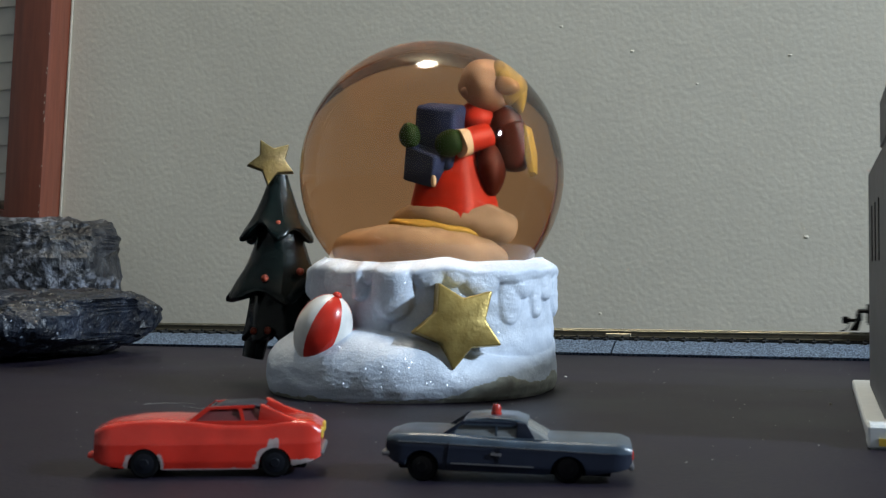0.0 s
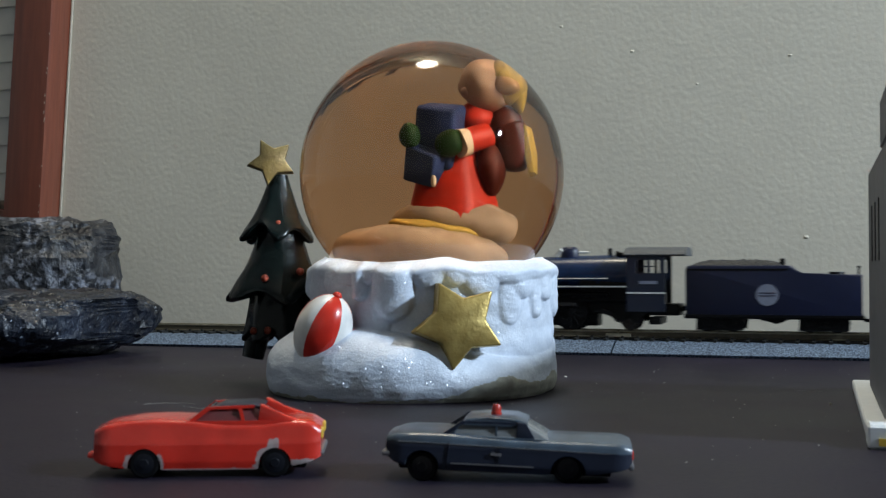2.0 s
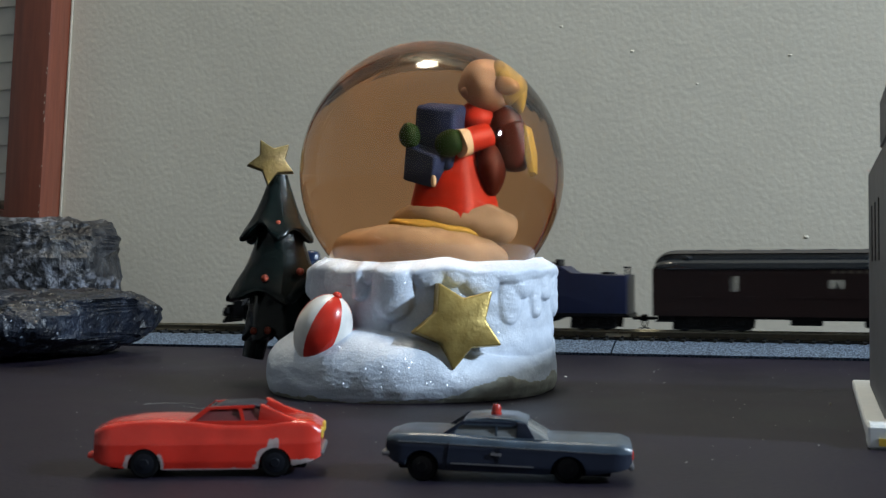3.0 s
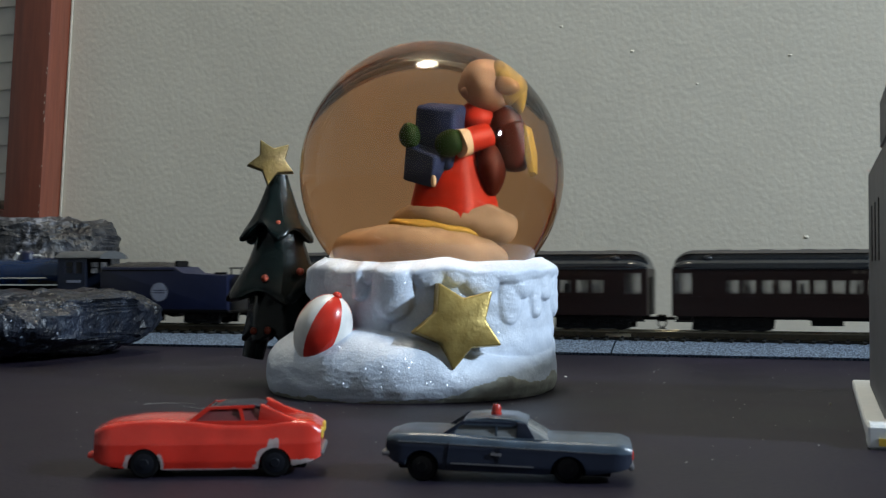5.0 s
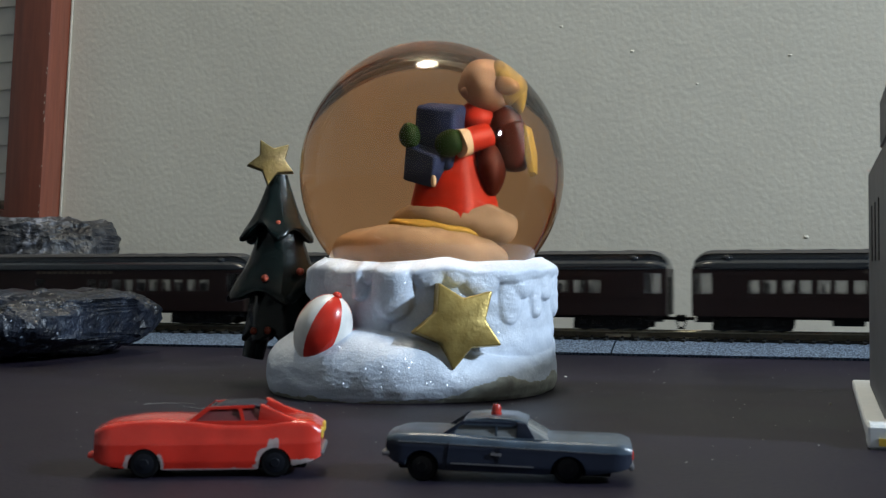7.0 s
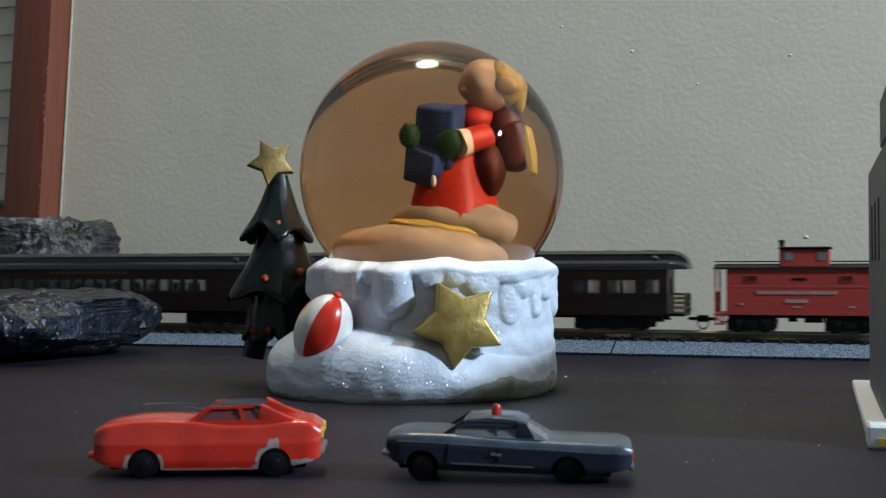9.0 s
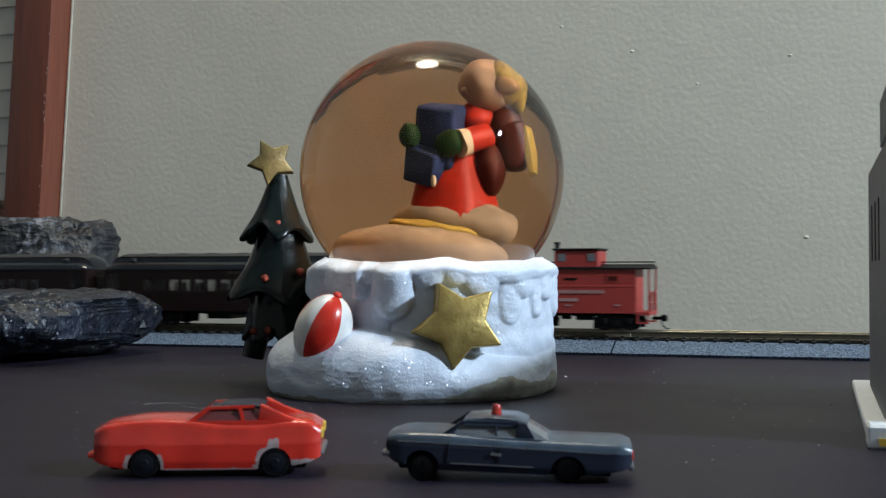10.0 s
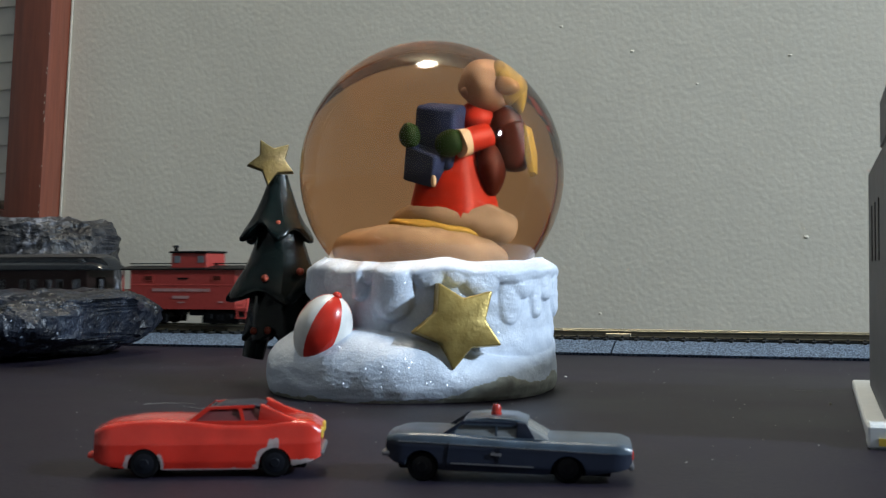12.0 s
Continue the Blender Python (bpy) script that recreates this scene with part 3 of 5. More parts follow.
def figure(parent):
    """A plain little figure, simplified: one mesh."""
    b = bmesh.new()
    # dress
    lathe(b, [(9.2, -11.6), (9.2, -11), (7.6, -5), (5.6, 1), (4.4, 5.2), (2.5, 7.0)], 32, mat=0, wobble=lambda a, k: (1 + 0.04 * math.cos(5 * a) * (k < 3), 0))
    bmesh.ops.translate(b, vec=(3.9, 0, 54.0), verts=b.verts)
    # head, hair
    ball(b, (10.8, 0, 68.9), (5.6, 5.2, 5.2), 28, 1)
    ball(b, (6.4, -2.6, 67.6), (1.1, 1.0, 1.0), 14, 1)
    ball(b, (14.4, 0.2, 69.8), (4.2, 5.2, 4.9), 28, 2)
    ball(b, (14.6, -3.6, 69.2), (2.9, 2.2, 2.3), 20, 3)
    ball(b, (16.8, 0.0, 66.6), (1.7, 2.4, 3.0), 18, 2)
    # collar and the bag's flap behind the neck
    ball(b, (8.4, -0.6, 62.4), (3.6, 3.4, 3.4), 18, 0)
    ball(b, (13.4, 0.2, 62.0), (3.6, 3.4, 3.0), 18, 7)
    # arm and mittens
    tube(b, (10.5, -2.5, 59.0), (5.8, -6.5, 57.6), 2.6, 2.5, 16, 0)
    tube(b, (6.6, -5.8, 57.8), (5.2, -7.0, 57.4), 2.8, 2.8, 16, 5)
    ball(b, (3.4, -8.0, 57.6), (2.7, 2.3, 2.8), 16, 4)
    ball(b, (-4.2, -6.0, 59.0), (2.1, 2.2, 2.6), 16, 4)
    # parcel
    fs = set()
    for at, size in ((pose(1.4, -3.6, 58.8, 8, 7, -20), (8.2, 6.6, 12.4)), (pose(-0.6, -4.6, 53.4, 10, 18, -34), (7.2, 7.0, 7.2))):
        r = bmesh.ops.create_cube(b, size=1.0, matrix=at @ Matrix.Diagonal((*size, 1)))
        fs |= {f for v in r["verts"] for f in v.link_faces}
    for f in fs:
        f.material_index = 6
    bmesh.ops.bevel(b, geom=list({e for f in fs for e in f.edges}), offset=0.9, segments=2, affect="EDGES", profile=0.5, material=6)
    ball(b, (0.6, -8.2, 50.0), (0.7, 0.7, 1.3), 10, 5)
    # bag on the back
    box(b, 12.0, 18.4, -3.8, 3.6, 52.6, 62.0, 2.4, 7, 3)
    prism(b, [(18.0, 61.2), (18.8, 61.0), (19.6, 56.0), (19.8, 52.2), (18.6, 51.8), (18.4, 55.0)], -2.6, 2.6, 0.4, 2)
    ball(b, (11.2, -1.8, 52.5), (3.0, 4.0, 5.4), 16, 7)
    for v in b.verts:
        v.co += Vector((noise.noise(v.co * 0.3), noise.noise(v.co * 0.3 + Vector((7, 0, 0))), noise.noise(v.co * 0.3 + Vector((0, 9, 0))))) * 0.55
    bmesh.ops.translate(b, vec=(0, 0, -1.2), verts=b.verts)
    part("figurine", b, [DRESS, SKIN, HAIR, BUN, MITT, CREAM, PARCEL, BAG], parent, "small painted figure in a red dress holding a parcel", 50)


# ---------------------------------------------------------------- the train; x along the track, the front at -x, z from the rail tops
SPEED = 0.0739      # metres a second


def car_at(x_at_5s):
    """How far along the track a vehicle's front stands when the clip starts."""
    return x_at_5s + SPEED * 5.0


MOVERS, WHEELS = [], []


def vehicle(name, label, category, x_at_5s, group=""):
    x = car_at(x_at_5s)
    ob = thing(name, label, category, on_track(x, RAIL_TOP * MM), group)
    MOVERS.append((ob, x))
    return ob


def wheelset_mesh(r):
    b = bmesh.new()
    for s in (-1, 1):
        tube(b, (0, s * 3.6, 0), (0, s * 3.9, 0), r, r, 20)
        tube(b, (0, s * 3.9, 0), (0, s * 5.3, 0), r * 0.88, r * 0.86, 20)
        tube(b, (0, s * 5.3, 0), (0, s * 5.5, 0), r * 0.45, r * 0.40, 12)
        for k in range(4):
            a = k * math.pi / 2
            box(b, math.cos(a) * r * 0.5 - 0.25, math.cos(a) * r * 0.5 + 0.25, s * 5.28 - 0.06, s * 5.28 + 0.1, math.sin(a) * r * 0.5 - 0.25, math.sin(a) * r * 0.5 + 0.25)
    tube(b, (0, -6.2, 0), (0, 6.2, 0), 0.6, 0.6, 10)
    return b


SHARED = {}


def truck(parent, x, axles, pitch):
    """A bogie: side frames, bolster and turning wheelsets."""
    key = ("frame", axles)
    half = pitch * (axles - 1) / 2
    if key not in SHARED:
        b = bmesh.new()
        for s in (-1, 1):
            y0, y1 = (s * 6.2, s * 7.6) if s > 0 else (-7.6, -6.2)
            top, low = 5.0, 3.4
            prism(b, [(-half - 3.2, low), (-half - 3.2, top - 0.6), (-half - 1, top), (half + 1, top), (half + 3.2, top - 0.6), (half + 3.8, low),
                      (half + 3.4, 0.7), (half - 2.0, 0.6), (half - 2.6, 0.9), (-half + 2.6, 0.9), (-half + 2.0, 0.6), (-half - 3.4, 0.7)], y0, y1, 0.25, 0, 1)
            for k in range(axles):
                cx = -half + k * pitch
                box(b, cx - 1.1, cx + 1.1, s * 7.7 - 0.5, s * 7.7 + 0.5, 2.2, 4.2, 0.3)
            for k in range(axles - 1):
                cx = -half + (k + 0.5) * pitch
                for j in range(3):
                    tube(b, (cx - 1 + j, s * 7.6, 2.0), (cx - 1 + j, s * 7.6, 3.6), 0.45, 0.45, 8)
                box(b, cx - 1.8, cx + 1.8, s * 7.5 - 0.5, s * 7.5 + 0.5, 1.5, 2.1, 0.2)
        box(b, -2, 2, -6.4, 6.4, 3.0, 5.6, 0.2)
        SHARED[key] = part("truck", b, BLACK, parent, "", None, mm(x, 0, 0))
        t = SHARED[key]
    else:
        t = share(SHARED[key], "truck", parent, mm(x, 0, 0))
    for k in range(axles):
        at = mm(-half + k * pitch, 0, 3.2)
        if "wheel" not in SHARED:
            SHARED["wheel"] = part("wheelset", wheelset_mesh(3.2), STEEL, t, "", 40, at)
            w = SHARED["wheel"]
        else:
            w = share(SHARED["wheel"], "wheelset", t, at)
        WHEELS.append((w, at, 3.2, 1))
    return t


def coupler(parent, x, way):
    """A knuckle coupler with its hanging pin; way: -1 forward, 1 behind."""
    b = bmesh.new()
    box(b, min(x, x + way * 4.0), max(x, x + way * 4.0), -0.7, 0.7, 3.5, 4.6, 0.2)
    box(b, min(x + way * 3.0, x + way * 5.1), max(x + way * 3.0, x + way * 5.1), -1.4, 1.2, 3.0, 5.3, 0.3)
    pts = [(x + way * 3.0, 0.4, 3.4), (x + way * 3.4, 0.4, 1.6), (x + way * 4.6, 0.4, 0.7), (x + way * 5.8, 0.4, 0.6)]
    for p, q in zip(pts, pts[1:]):
        tube(b, p, q, 0.22, 0.22, 6)
    part("coupler", b, BLACK, parent)


def locomotive():
    o = vehicle("steam_locomotive", "blue model steam locomotive with black running gear", "locomotive", -0.3590)
    # boiler with its smokebox, cab and black chassis
    def ring(b, x0, x1, r0, r1, z0, z1, m=0):
        tube(b, (x0, 0, z0), (x1, 0, z1), r0, r1, 36, m)
    b = bmesh.new()
    ring(b, 24.5, 50, 6.0, 6.4, 18.2, 18.4)
    ring(b, 50, 76.5, 6.4, 6.9, 18.4, 18.6)
    part("boiler", b, BLUE, o, "glossy blue boiler", 40)
    for x in (31, 39.5, 48, 56.5, 66):
        b = bmesh.new()
        ring(b, x, x + 0.7, 6.25 + (x - 31) * 0.018, 6.25 + (x - 31) * 0.018, 18.25, 18.25)
        part("boiler_band", b, BLUE, o, "", 40)
    part("firebox", B(60, 76.5, -6.4, 6.4, 9.5, 18, 0.4), BLACK, o)
    b = bmesh.new()
    ring(b, 9.8, 24.6, 5.9, 5.95, 18.2, 18.2)
    ring(b, 9.0, 9.9, 5.2, 5.9, 18.2, 18.2)
    ring(b, 8.2, 9.2, 2.6, 3.0, 18.2, 18.2)
    for k in range(10):
        a = k * math.pi / 5
        ball(b, (9.1, 4.9 * math.cos(a), 18.2 + 4.9 * math.sin(a)), 0.35, 8)
    part("smokebox", b, SMOKEBOX, o, "graphite grey smokebox", 40)
    b = bmesh.new()
    lathe(b, [(1.7, 22.5), (1.35, 24.2), (1.35, 27.2), (1.6, 27.6), (1.6, 28.2), (1.2, 28.2), (1.2, 26.0)], 20)
    part("chimney", b, BLACK, o, "", 40, mm(17.2, 0, 0))
    b = bmesh.new()
    lathe(b, [(4.1, 22.6), (3.8, 24.0), (3.6, 26.0), (2.9, 27.2), (1.2, 27.6)], 24)
    part("sand_dome", b, BLUE, o, "", 60, mm(32, 0, 0) @ Matrix.Diagonal((1, 0.75, 1, 1)))
    b = bmesh.new()
    lathe(b, [(3.4, 23.0), (3.2, 25.0), (3.1, 27.0), (2.4, 28.0), (1.0, 28.3)], 24)
    part("steam_dome", b, NAVY, o, "", 60, mm(55.5, 0, 0) @ Matrix.Diagonal((1, 0.8, 1, 1)))
    b = bmesh.new()
    tube(b, (51.0, -2, 25.0), (53.2, -2.6, 27.2), 0.7, 0.7, 10)
    tube(b, (58.8, 0, 26.3), (62.0, 0, 26.3), 0.5, 0.35, 10)
    part("whistle", b, STRIPE, o, "pale whistle and pipe")
    b = bmesh.new()
    for x, h in ((69.5, 27.6), (72.0, 26.6)):
        tube(b, (x, 0, 24.5), (x, 0, h), 0.9, 0.7, 12)
    box(b, 72, 78, -3, 3, 25.0, 26.2, 0.3)
    part("turret", b, BLACK, o)
    b = bmesh.new()
    tube(b, (6.2, 0, 18.8), (9.0, 0, 18.8), 1.6, 1.6, 16)
    part("headlight", b, BLACK, o, "", 40)
    part("bell", ball(bmesh.new(), (10.8, 0, 24.9), (0.8, 0.8, 1.0), 12), RAIL, o, "", 180)
    # running boards with a pale edge
    for s in (-1, 1):
        y0, y1 = (-9.0, -5.4) if s < 0 else (5.4, 9.0)
        part("running_board", B(19.5, 76.5, y0, y1, 14.3, 14.9), BLACK, o)
        yy = -9.15 if s < 0 else 8.95
        part("board_stripe", B(20.0, 76.3, yy, yy + 0.2, 14.5, 14.9), STRIPE, o, "thin white line")
        part("handrail", tube(bmesh.new(), (26, s * 6.9, 17.2), (70, s * 7.2, 17.4), 0.16, 0.16, 6), STRIPE if s < 0 else BLACK, o)
        part("ladder_strip", B(10.2, 21.6, yy + 1, yy + 1.2, 12.6, 13.0), STRIPE, o, "thin white line")
        part("step_edge", B(11.6, 18.0, yy + 0.9, yy + 1.1, 11.2, 11.5), EMBLEM, o)
        part("side_plate", B(15.8, 17.8, yy + 2.6, yy + 2.8, 14.9, 16.9), EMBLEM, o, "small pale number plate")
        b = bmesh.new()
        tube(b, (22.0, s * 8.0, 12.0), (27.6, s * 8.0, 11.4), 0.35, 0.3, 8)
        box(b, 24.6, 27.2, s * 8.1 - 0.3, s * 8.1 + 0.3, 10.2, 11.2, 0.1)
        box(b, 10.6, 13.2, s * 7.9 - 0.3, s * 7.9 + 0.3, 8.2, 9.0, 0.1)
        tube(b, (11.4, s * 7.6, 12.6), (8.2, s * 7.6, 7.4), 0.25, 0.25, 6)
        part("valve_gear", b, CHROME, o, "bright metal valve gear")
        # pumps, pipes and reservoir under the board
        b = bmesh.new()
        tube(b, (33, s * 6.9, 12.3), (49, s * 6.9, 12.3), 1.7, 1.7, 16)
        tube(b, (53, s * 6.6, 12.0), (70, s * 6.6, 12.0), 0.9, 0.9, 10)
        box(b, 22, 30, s * 6.8 - 1.2, s * 6.8 + 1.2, 10.5, 14.2, 0.4)
        part("reservoir", b, BLACK, o, "", 40)
        # cylinder and rods
        b = bmesh.new()
        tube(b, (14.0, s * 7.3, 6.2), (22.5, s * 7.3, 6.2), 2.6, 2.6, 20)
        tube(b, (14.0, s * 7.3, 9.6), (22.5, s * 7.3, 9.6), 1.7, 1.7, 16)
        tube(b, (13.4, s * 7.3, 6.2), (14.1, s * 7.3, 6.2), 1.6, 1.9, 16)
        part("cylinder", b, BLACK, o, "", 40)
        b = bmesh.new()
        box(b, 22.5, 31.5, s * 8.2 - 0.35, s * 8.2 + 0.35, 6.6, 7.3)
        box(b, 22.5, 31.5, s * 8.2 - 0.35, s * 8.2 + 0.35, 5.0, 5.5)
        part("guide_bar", b, STEEL, o)
        rod = part("main_rod", B(-13, 13, -0.3, 0.3, -0.55, 0.55, 0.15), STEEL, o, "", None, mm(45, s * 8.3, 6.4))
        ROD_AT = mm(45, s * 8.3, 6.4)
        WHEELS.append((rod, ROD_AT, 6.0, "rod"))
    # frame, pilot, steps
    b = bmesh.new()
    box(b, 6, 88, -4.0, 4.0, 5.5, 12.5, 0.3)
    box(b, 11, 24, -5.6, 5.6, 7.0, 14.0, 0.4)
    box(b, 1.0, 12.0, -7.0, 7.0, 6.6, 7.6, 0.2)
    box(b, 24, 76, -5.0, 5.0, 9.0, 13.5, 0.3)
    # black fill between the drivers, added to stand in for the shade there
    box(b, 26, 66, -3.4, 3.4, 1.4, 6.0, 0.2)
    part("frame", b, BLACK, o)
    b = bmesh.new()
    box(b, 0.6, 2.4, -8.2, 8.2, 4.2, 6.6, 0.3)
    prism(b, [(0.8, 4.4), (2.2, 4.4), (1.2, 1.0), (-1.4, 1.0)], -6.0, 6.0, 0.2, 0, 1)
    box(b, 5.0, 8.0, -8.2, -6.8, 2.6, 3.2)
    box(b, 5.0, 8.0, 6.8, 8.2, 2.6, 3.2)
    box(b, 4.0, 9.0, -7.6, -7.0, 3.0, 9.0)
    box(b, 4.0, 9.0, 7.0, 7.6, 3.0, 9.0)
    part("pilot", b, BLACK, o)
    coupler(o, 1.5, -1)
    # cab with window openings
    b = bmesh.new()
    for s in (-1, 1):
        y0, y1 = (-8.8, -8.0) if s < 0 else (8.0, 8.8)
        box(b, 76.5, 89.0, y0, y1, 6.5, 19.2)
        box(b, 76.5, 89.0, y0, y1, 23.6, 25.6)
        for x0, x1 in ((76.5, 79.8), (83.2, 84.2), (87.4, 89.0)):
            box(b, x0, x1, y0, y1, 19.2, 23.6)
        box(b, 80, 83.0, y0, y1, 21.2, 21.6)
    box(b, 76.4, 77.2, -8.0, 8.0, 9.0, 26.0)
    part("cab", b, CABBLUE, o, "dark blue cab with open windows")
    b = bmesh.new()
    n = 10
    out = [(-9.2, 24.9), *[(9.4 * math.sin(a), 25.2 + 2.7 * math.cos(a)) for a in [radians(-88 + 176 * i / n) for i in range(n + 1)]], (9.2, 24.9)]
    prism(b, out, 0, 20.5, 0.0)
    part("cab_roof", b, CABROOF, o, "dull grey arched cab roof", 40, mm(96.0, 0, 0, 0, 0, 90))
    for yy in (-9.0, 8.8):
        part("cab_stripe", B(76.4, 89.2, yy, yy + 0.2, 12.4, 12.9), STRIPE, o, "thin white line")
        part("number_bar", B(80.6, 86.6, yy, yy + 0.2, 15.6, 16.6), EMBLEM, o)
    b = bmesh.new()
    box(b, 84, 93.5, -6.5, 6.5, 5.2, 9.0, 0.3)
    box(b, 88.0, 98.0, -1.4, 1.4, 6.6, 8.2, 0.3)
    part("drawbar", b, BLACK, o)
    # driving wheels
    d = bmesh.new()
    for s in (-1, 1):
        tube(d, (0, s * 3.7, 0), (0, s * 4.0, 0), 6.3, 6.3, 32)
        tube(d, (0, s * 4.0, 0), (0, s * 5.6, 0), 5.8, 5.8, 32)
        tube(d, (0, s * 5.5, 0), (0, s * 6.2, 0), 1.4, 1.2, 14)
        for k in range(12):
            a = k * math.pi / 6
            tube(d, (1.2 * math.cos(a), s * 5.65, 1.2 * math.sin(a)), (5.0 * math.cos(a), s * 5.65, 5.0 * math.sin(a)), 0.3, 0.22, 6)
        box(d, -2.2, 2.2, s * 5.8 - 0.15, s * 5.8 + 0.15, -4.9, -3.0)
        tube(d, (0, s * 5.6, 2.6), (0, s * 8.2, 2.6), 0.6, 0.6, 10)
    tube(d, (0, -5, 0), (0, 5, 0), 0.9, 0.9, 10)
    first = None
    for x in (33, 45, 57):
        at = mm(x, 0, 6.0)
        if first is None:
            first = part("driving_wheel", d, BLACK, o, "black spoked driving wheel", 40, at)
            w = first
        else:
            w = share(first, "driving_wheel", o, at)
        WHEELS.append((w, at, 6.0, 1))
    for x in (10.0, 21.5):
        at = mm(x, 0, 3.2)
        if "wheel" not in SHARED:
            SHARED["wheel"] = part("wheelset", wheelset_mesh(3.2), STEEL, o, "", 40, at)
            w = SHARED["wheel"]
        else:
            w = share(SHARED["wheel"], "wheelset", o, at)
        WHEELS.append((w, at, 3.2, 1))
    w = share(SHARED["wheel"], "wheelset", o, mm(77, 0, 3.2))
    WHEELS.append((w, mm(77, 0, 3.2), 3.2, 1))
    b = bmesh.new()
    for s in (-1, 1):
        prism(b, [(65, 6.6), (68, 7.2), (72, 5.8), (84, 7.6), (88, 8.2), (88, 7.4), (82, 5.6), (81.5, 3.0), (79.2, 2.6), (77, 4.8), (74.8, 2.6), (72.5, 3.0), (71, 5.0)], s * 7.0 - 0.6, s * 7.0 + 0.6, 0.2, 0, 1)
    box(b, 83.5, 87.5, -7.4, 7.4, 2.2, 4.6, 0.3)
    part("trailing_truck", b, BLACK, o)


def tender():
    o = vehicle("tender", "dark blue model tender with coal and a round grey emblem", "tender", -0.2633)
    b = bmesh.new()
    prism(b, [(0, 5.4), (54.6, 5.4), (54.6, 18.7), (36.0, 18.7), (32.6, 21.6), (0.6, 21.6), (0, 20.5)], -8.9, 8.9, 0.5, 0, 2)
    part("tank", b, NAVY, o, "navy blue tank", 40)
    b = bmesh.new()
    for s in (-1, 1):
        box(b, -0.4, 55.0, s * 8.95 - 0.3, s * 8.95 + 0.3, 5.0, 5.8)
        box(b, 0.4, 32.4, s * 8.8 - 0.25, s * 8.8 + 0.25, 20.0, 20.6)
    box(b, -0.5, 55.6, -8.8, 8.8, 4.4, 5.3, 0.2)
    part("sill", b, BLACK, o)
    b = bmesh.new()
    bmesh.ops.create_grid(b, x_segments=40, y_segments=18, size=1.0)
    for v in b.verts:
        x, y = v.co.x * 14.5 + 16.0, v.co.y * 8.0
        e = (1 - abs(v.co.x) ** 6) * (1 - abs(v.co.y) ** 6)
        v.co = Vector((x, y, 21.7 + e * (1.5 + 0.7 * noise.noise(Vector((x, y, 0)) * 0.5) + 0.6 * noise.noise(Vector((x, y, 3)) * 1.3))))
    r = bmesh.ops.extrude_face_region(b, geom=b.faces[:])
    for v in [g for g in r["geom"] if isinstance(g, bmesh.types.BMVert)]:
        v.co.z = 21.3
    part("coal_load", b, COAL, o, "heaped black coal", 40)
    for s in (-1, 1):
        e = part("emblem", tube(bmesh.new(), (25.8, s * 8.85, 12.2), (25.8, s * 9.02, 12.2), 3.5, 3.5, 36), EMBLEM, o, "round grey emblem")
        b = bmesh.new()
        for z in (12.8, 11.9):
            box(b, 23.3, 28.3, s * 9.04 - 0.05, s * 9.04 + 0.05, z - 0.15, z + 0.15)
        part("emblem_bar", b, NAVY, e)
    b = bmesh.new()
    tube(b, (47, 0, 18.6), (47, 0, 19.6), 2.6, 2.3, 18)
    part("water_hatch", b, BLACK, o, "", 40)
    b = bmesh.new()
    box(b, 29.5, 31, -4, 4, 21.6, 24.0, 0.3)
    part("stoker_box", b, BLACK, o)
    b = bmesh.new()
    tube(b, (53.6, -4, 18.5), (53.6, -4, 21.2), 0.3, 0.3, 8)
    tube(b, (53.6, 4, 18.5), (53.6, 4, 21.2), 0.3, 0.3, 8)
    box(b, 53.0, 54.2, -4.6, 4.6, 20.9, 21.4)
    part("back_rail", b, BLACK, o)
    b = bmesh.new()
    prism(b, [(21, 5), (34, 5), (31, 3.6), (28.5, 2.6), (26, 3.4), (24, 3.8)], -4, 4, 0.2, 0, 1)
    part("underframe", b, BLACK, o)
    for x in (10.8, 43.0):
        truck(o, x, 2, 8.4)
    coupler(o, 55.1, 1)


def roof_mesh(length, overhang_end=0.0):
    """A heavyweight's roof: curved lower deck, clerestory and rounded ends."""
    b = bmesh.new()
    lower = [(-9.6, 20.4), (-9.7, 21.2), (-9.2, 22.4), (-7.6, 23.4), (-5.4, 23.9), (-5.2, 25.3), (-5.6, 25.6), (-4.4, 26.3), (-2.2, 26.7), (0, 26.8)]
    out = lower + [(-y, z) for y, z in reversed(lower[:-1])]
    st = []
    n = 9
    for i in range(n + 1):
        u = i / n
        st.append((6.5 * (1 - math.cos(u * math.pi / 2)), math.sin(u * math.pi / 2)))
    xs = [(x, s) for x, s in st] + [(length - x, s) for x, s in reversed(st)]
    rings = []
    for x, s in xs:
        ring = []
        for y, z in out:
            zz = 20.4 + (z - 20.4) * (0.25 + 0.75 * s) if z > 22 else z
            yy = y * (0.80 + 0.20 * s)
            ring.append(b.verts.new((x, yy, zz)))
        rings.append(ring)
    for p, q in zip(rings, rings[1:]):
        for i in range(len(p) - 1):
            b.faces.new((p[i], p[i + 1], q[i + 1], q[i]))
        b.faces.new((p[-1], p[0], q[0], q[-1]))
    b.faces.new(rings[0])
    b.faces.new(list(reversed(rings[-1])))
    for f in b.faces:
        f.material_index = 1 if f.calc_center_median().z > 25.45 else 0
    for x in np.arange(14, length - 10, 13.0):
        tube(b, (x, -2.2, 26.3), (x + 4.5, -2.2, 26.3), 0.6, 0.6, 8, 1)
    for x in (11.0, length - 11.0):
        for y in (-6.2, 6.2):
            ball(b, (x, y, 24.0), (1.5, 1.2, 1.1), 14)
    return b


GLAZING = {}


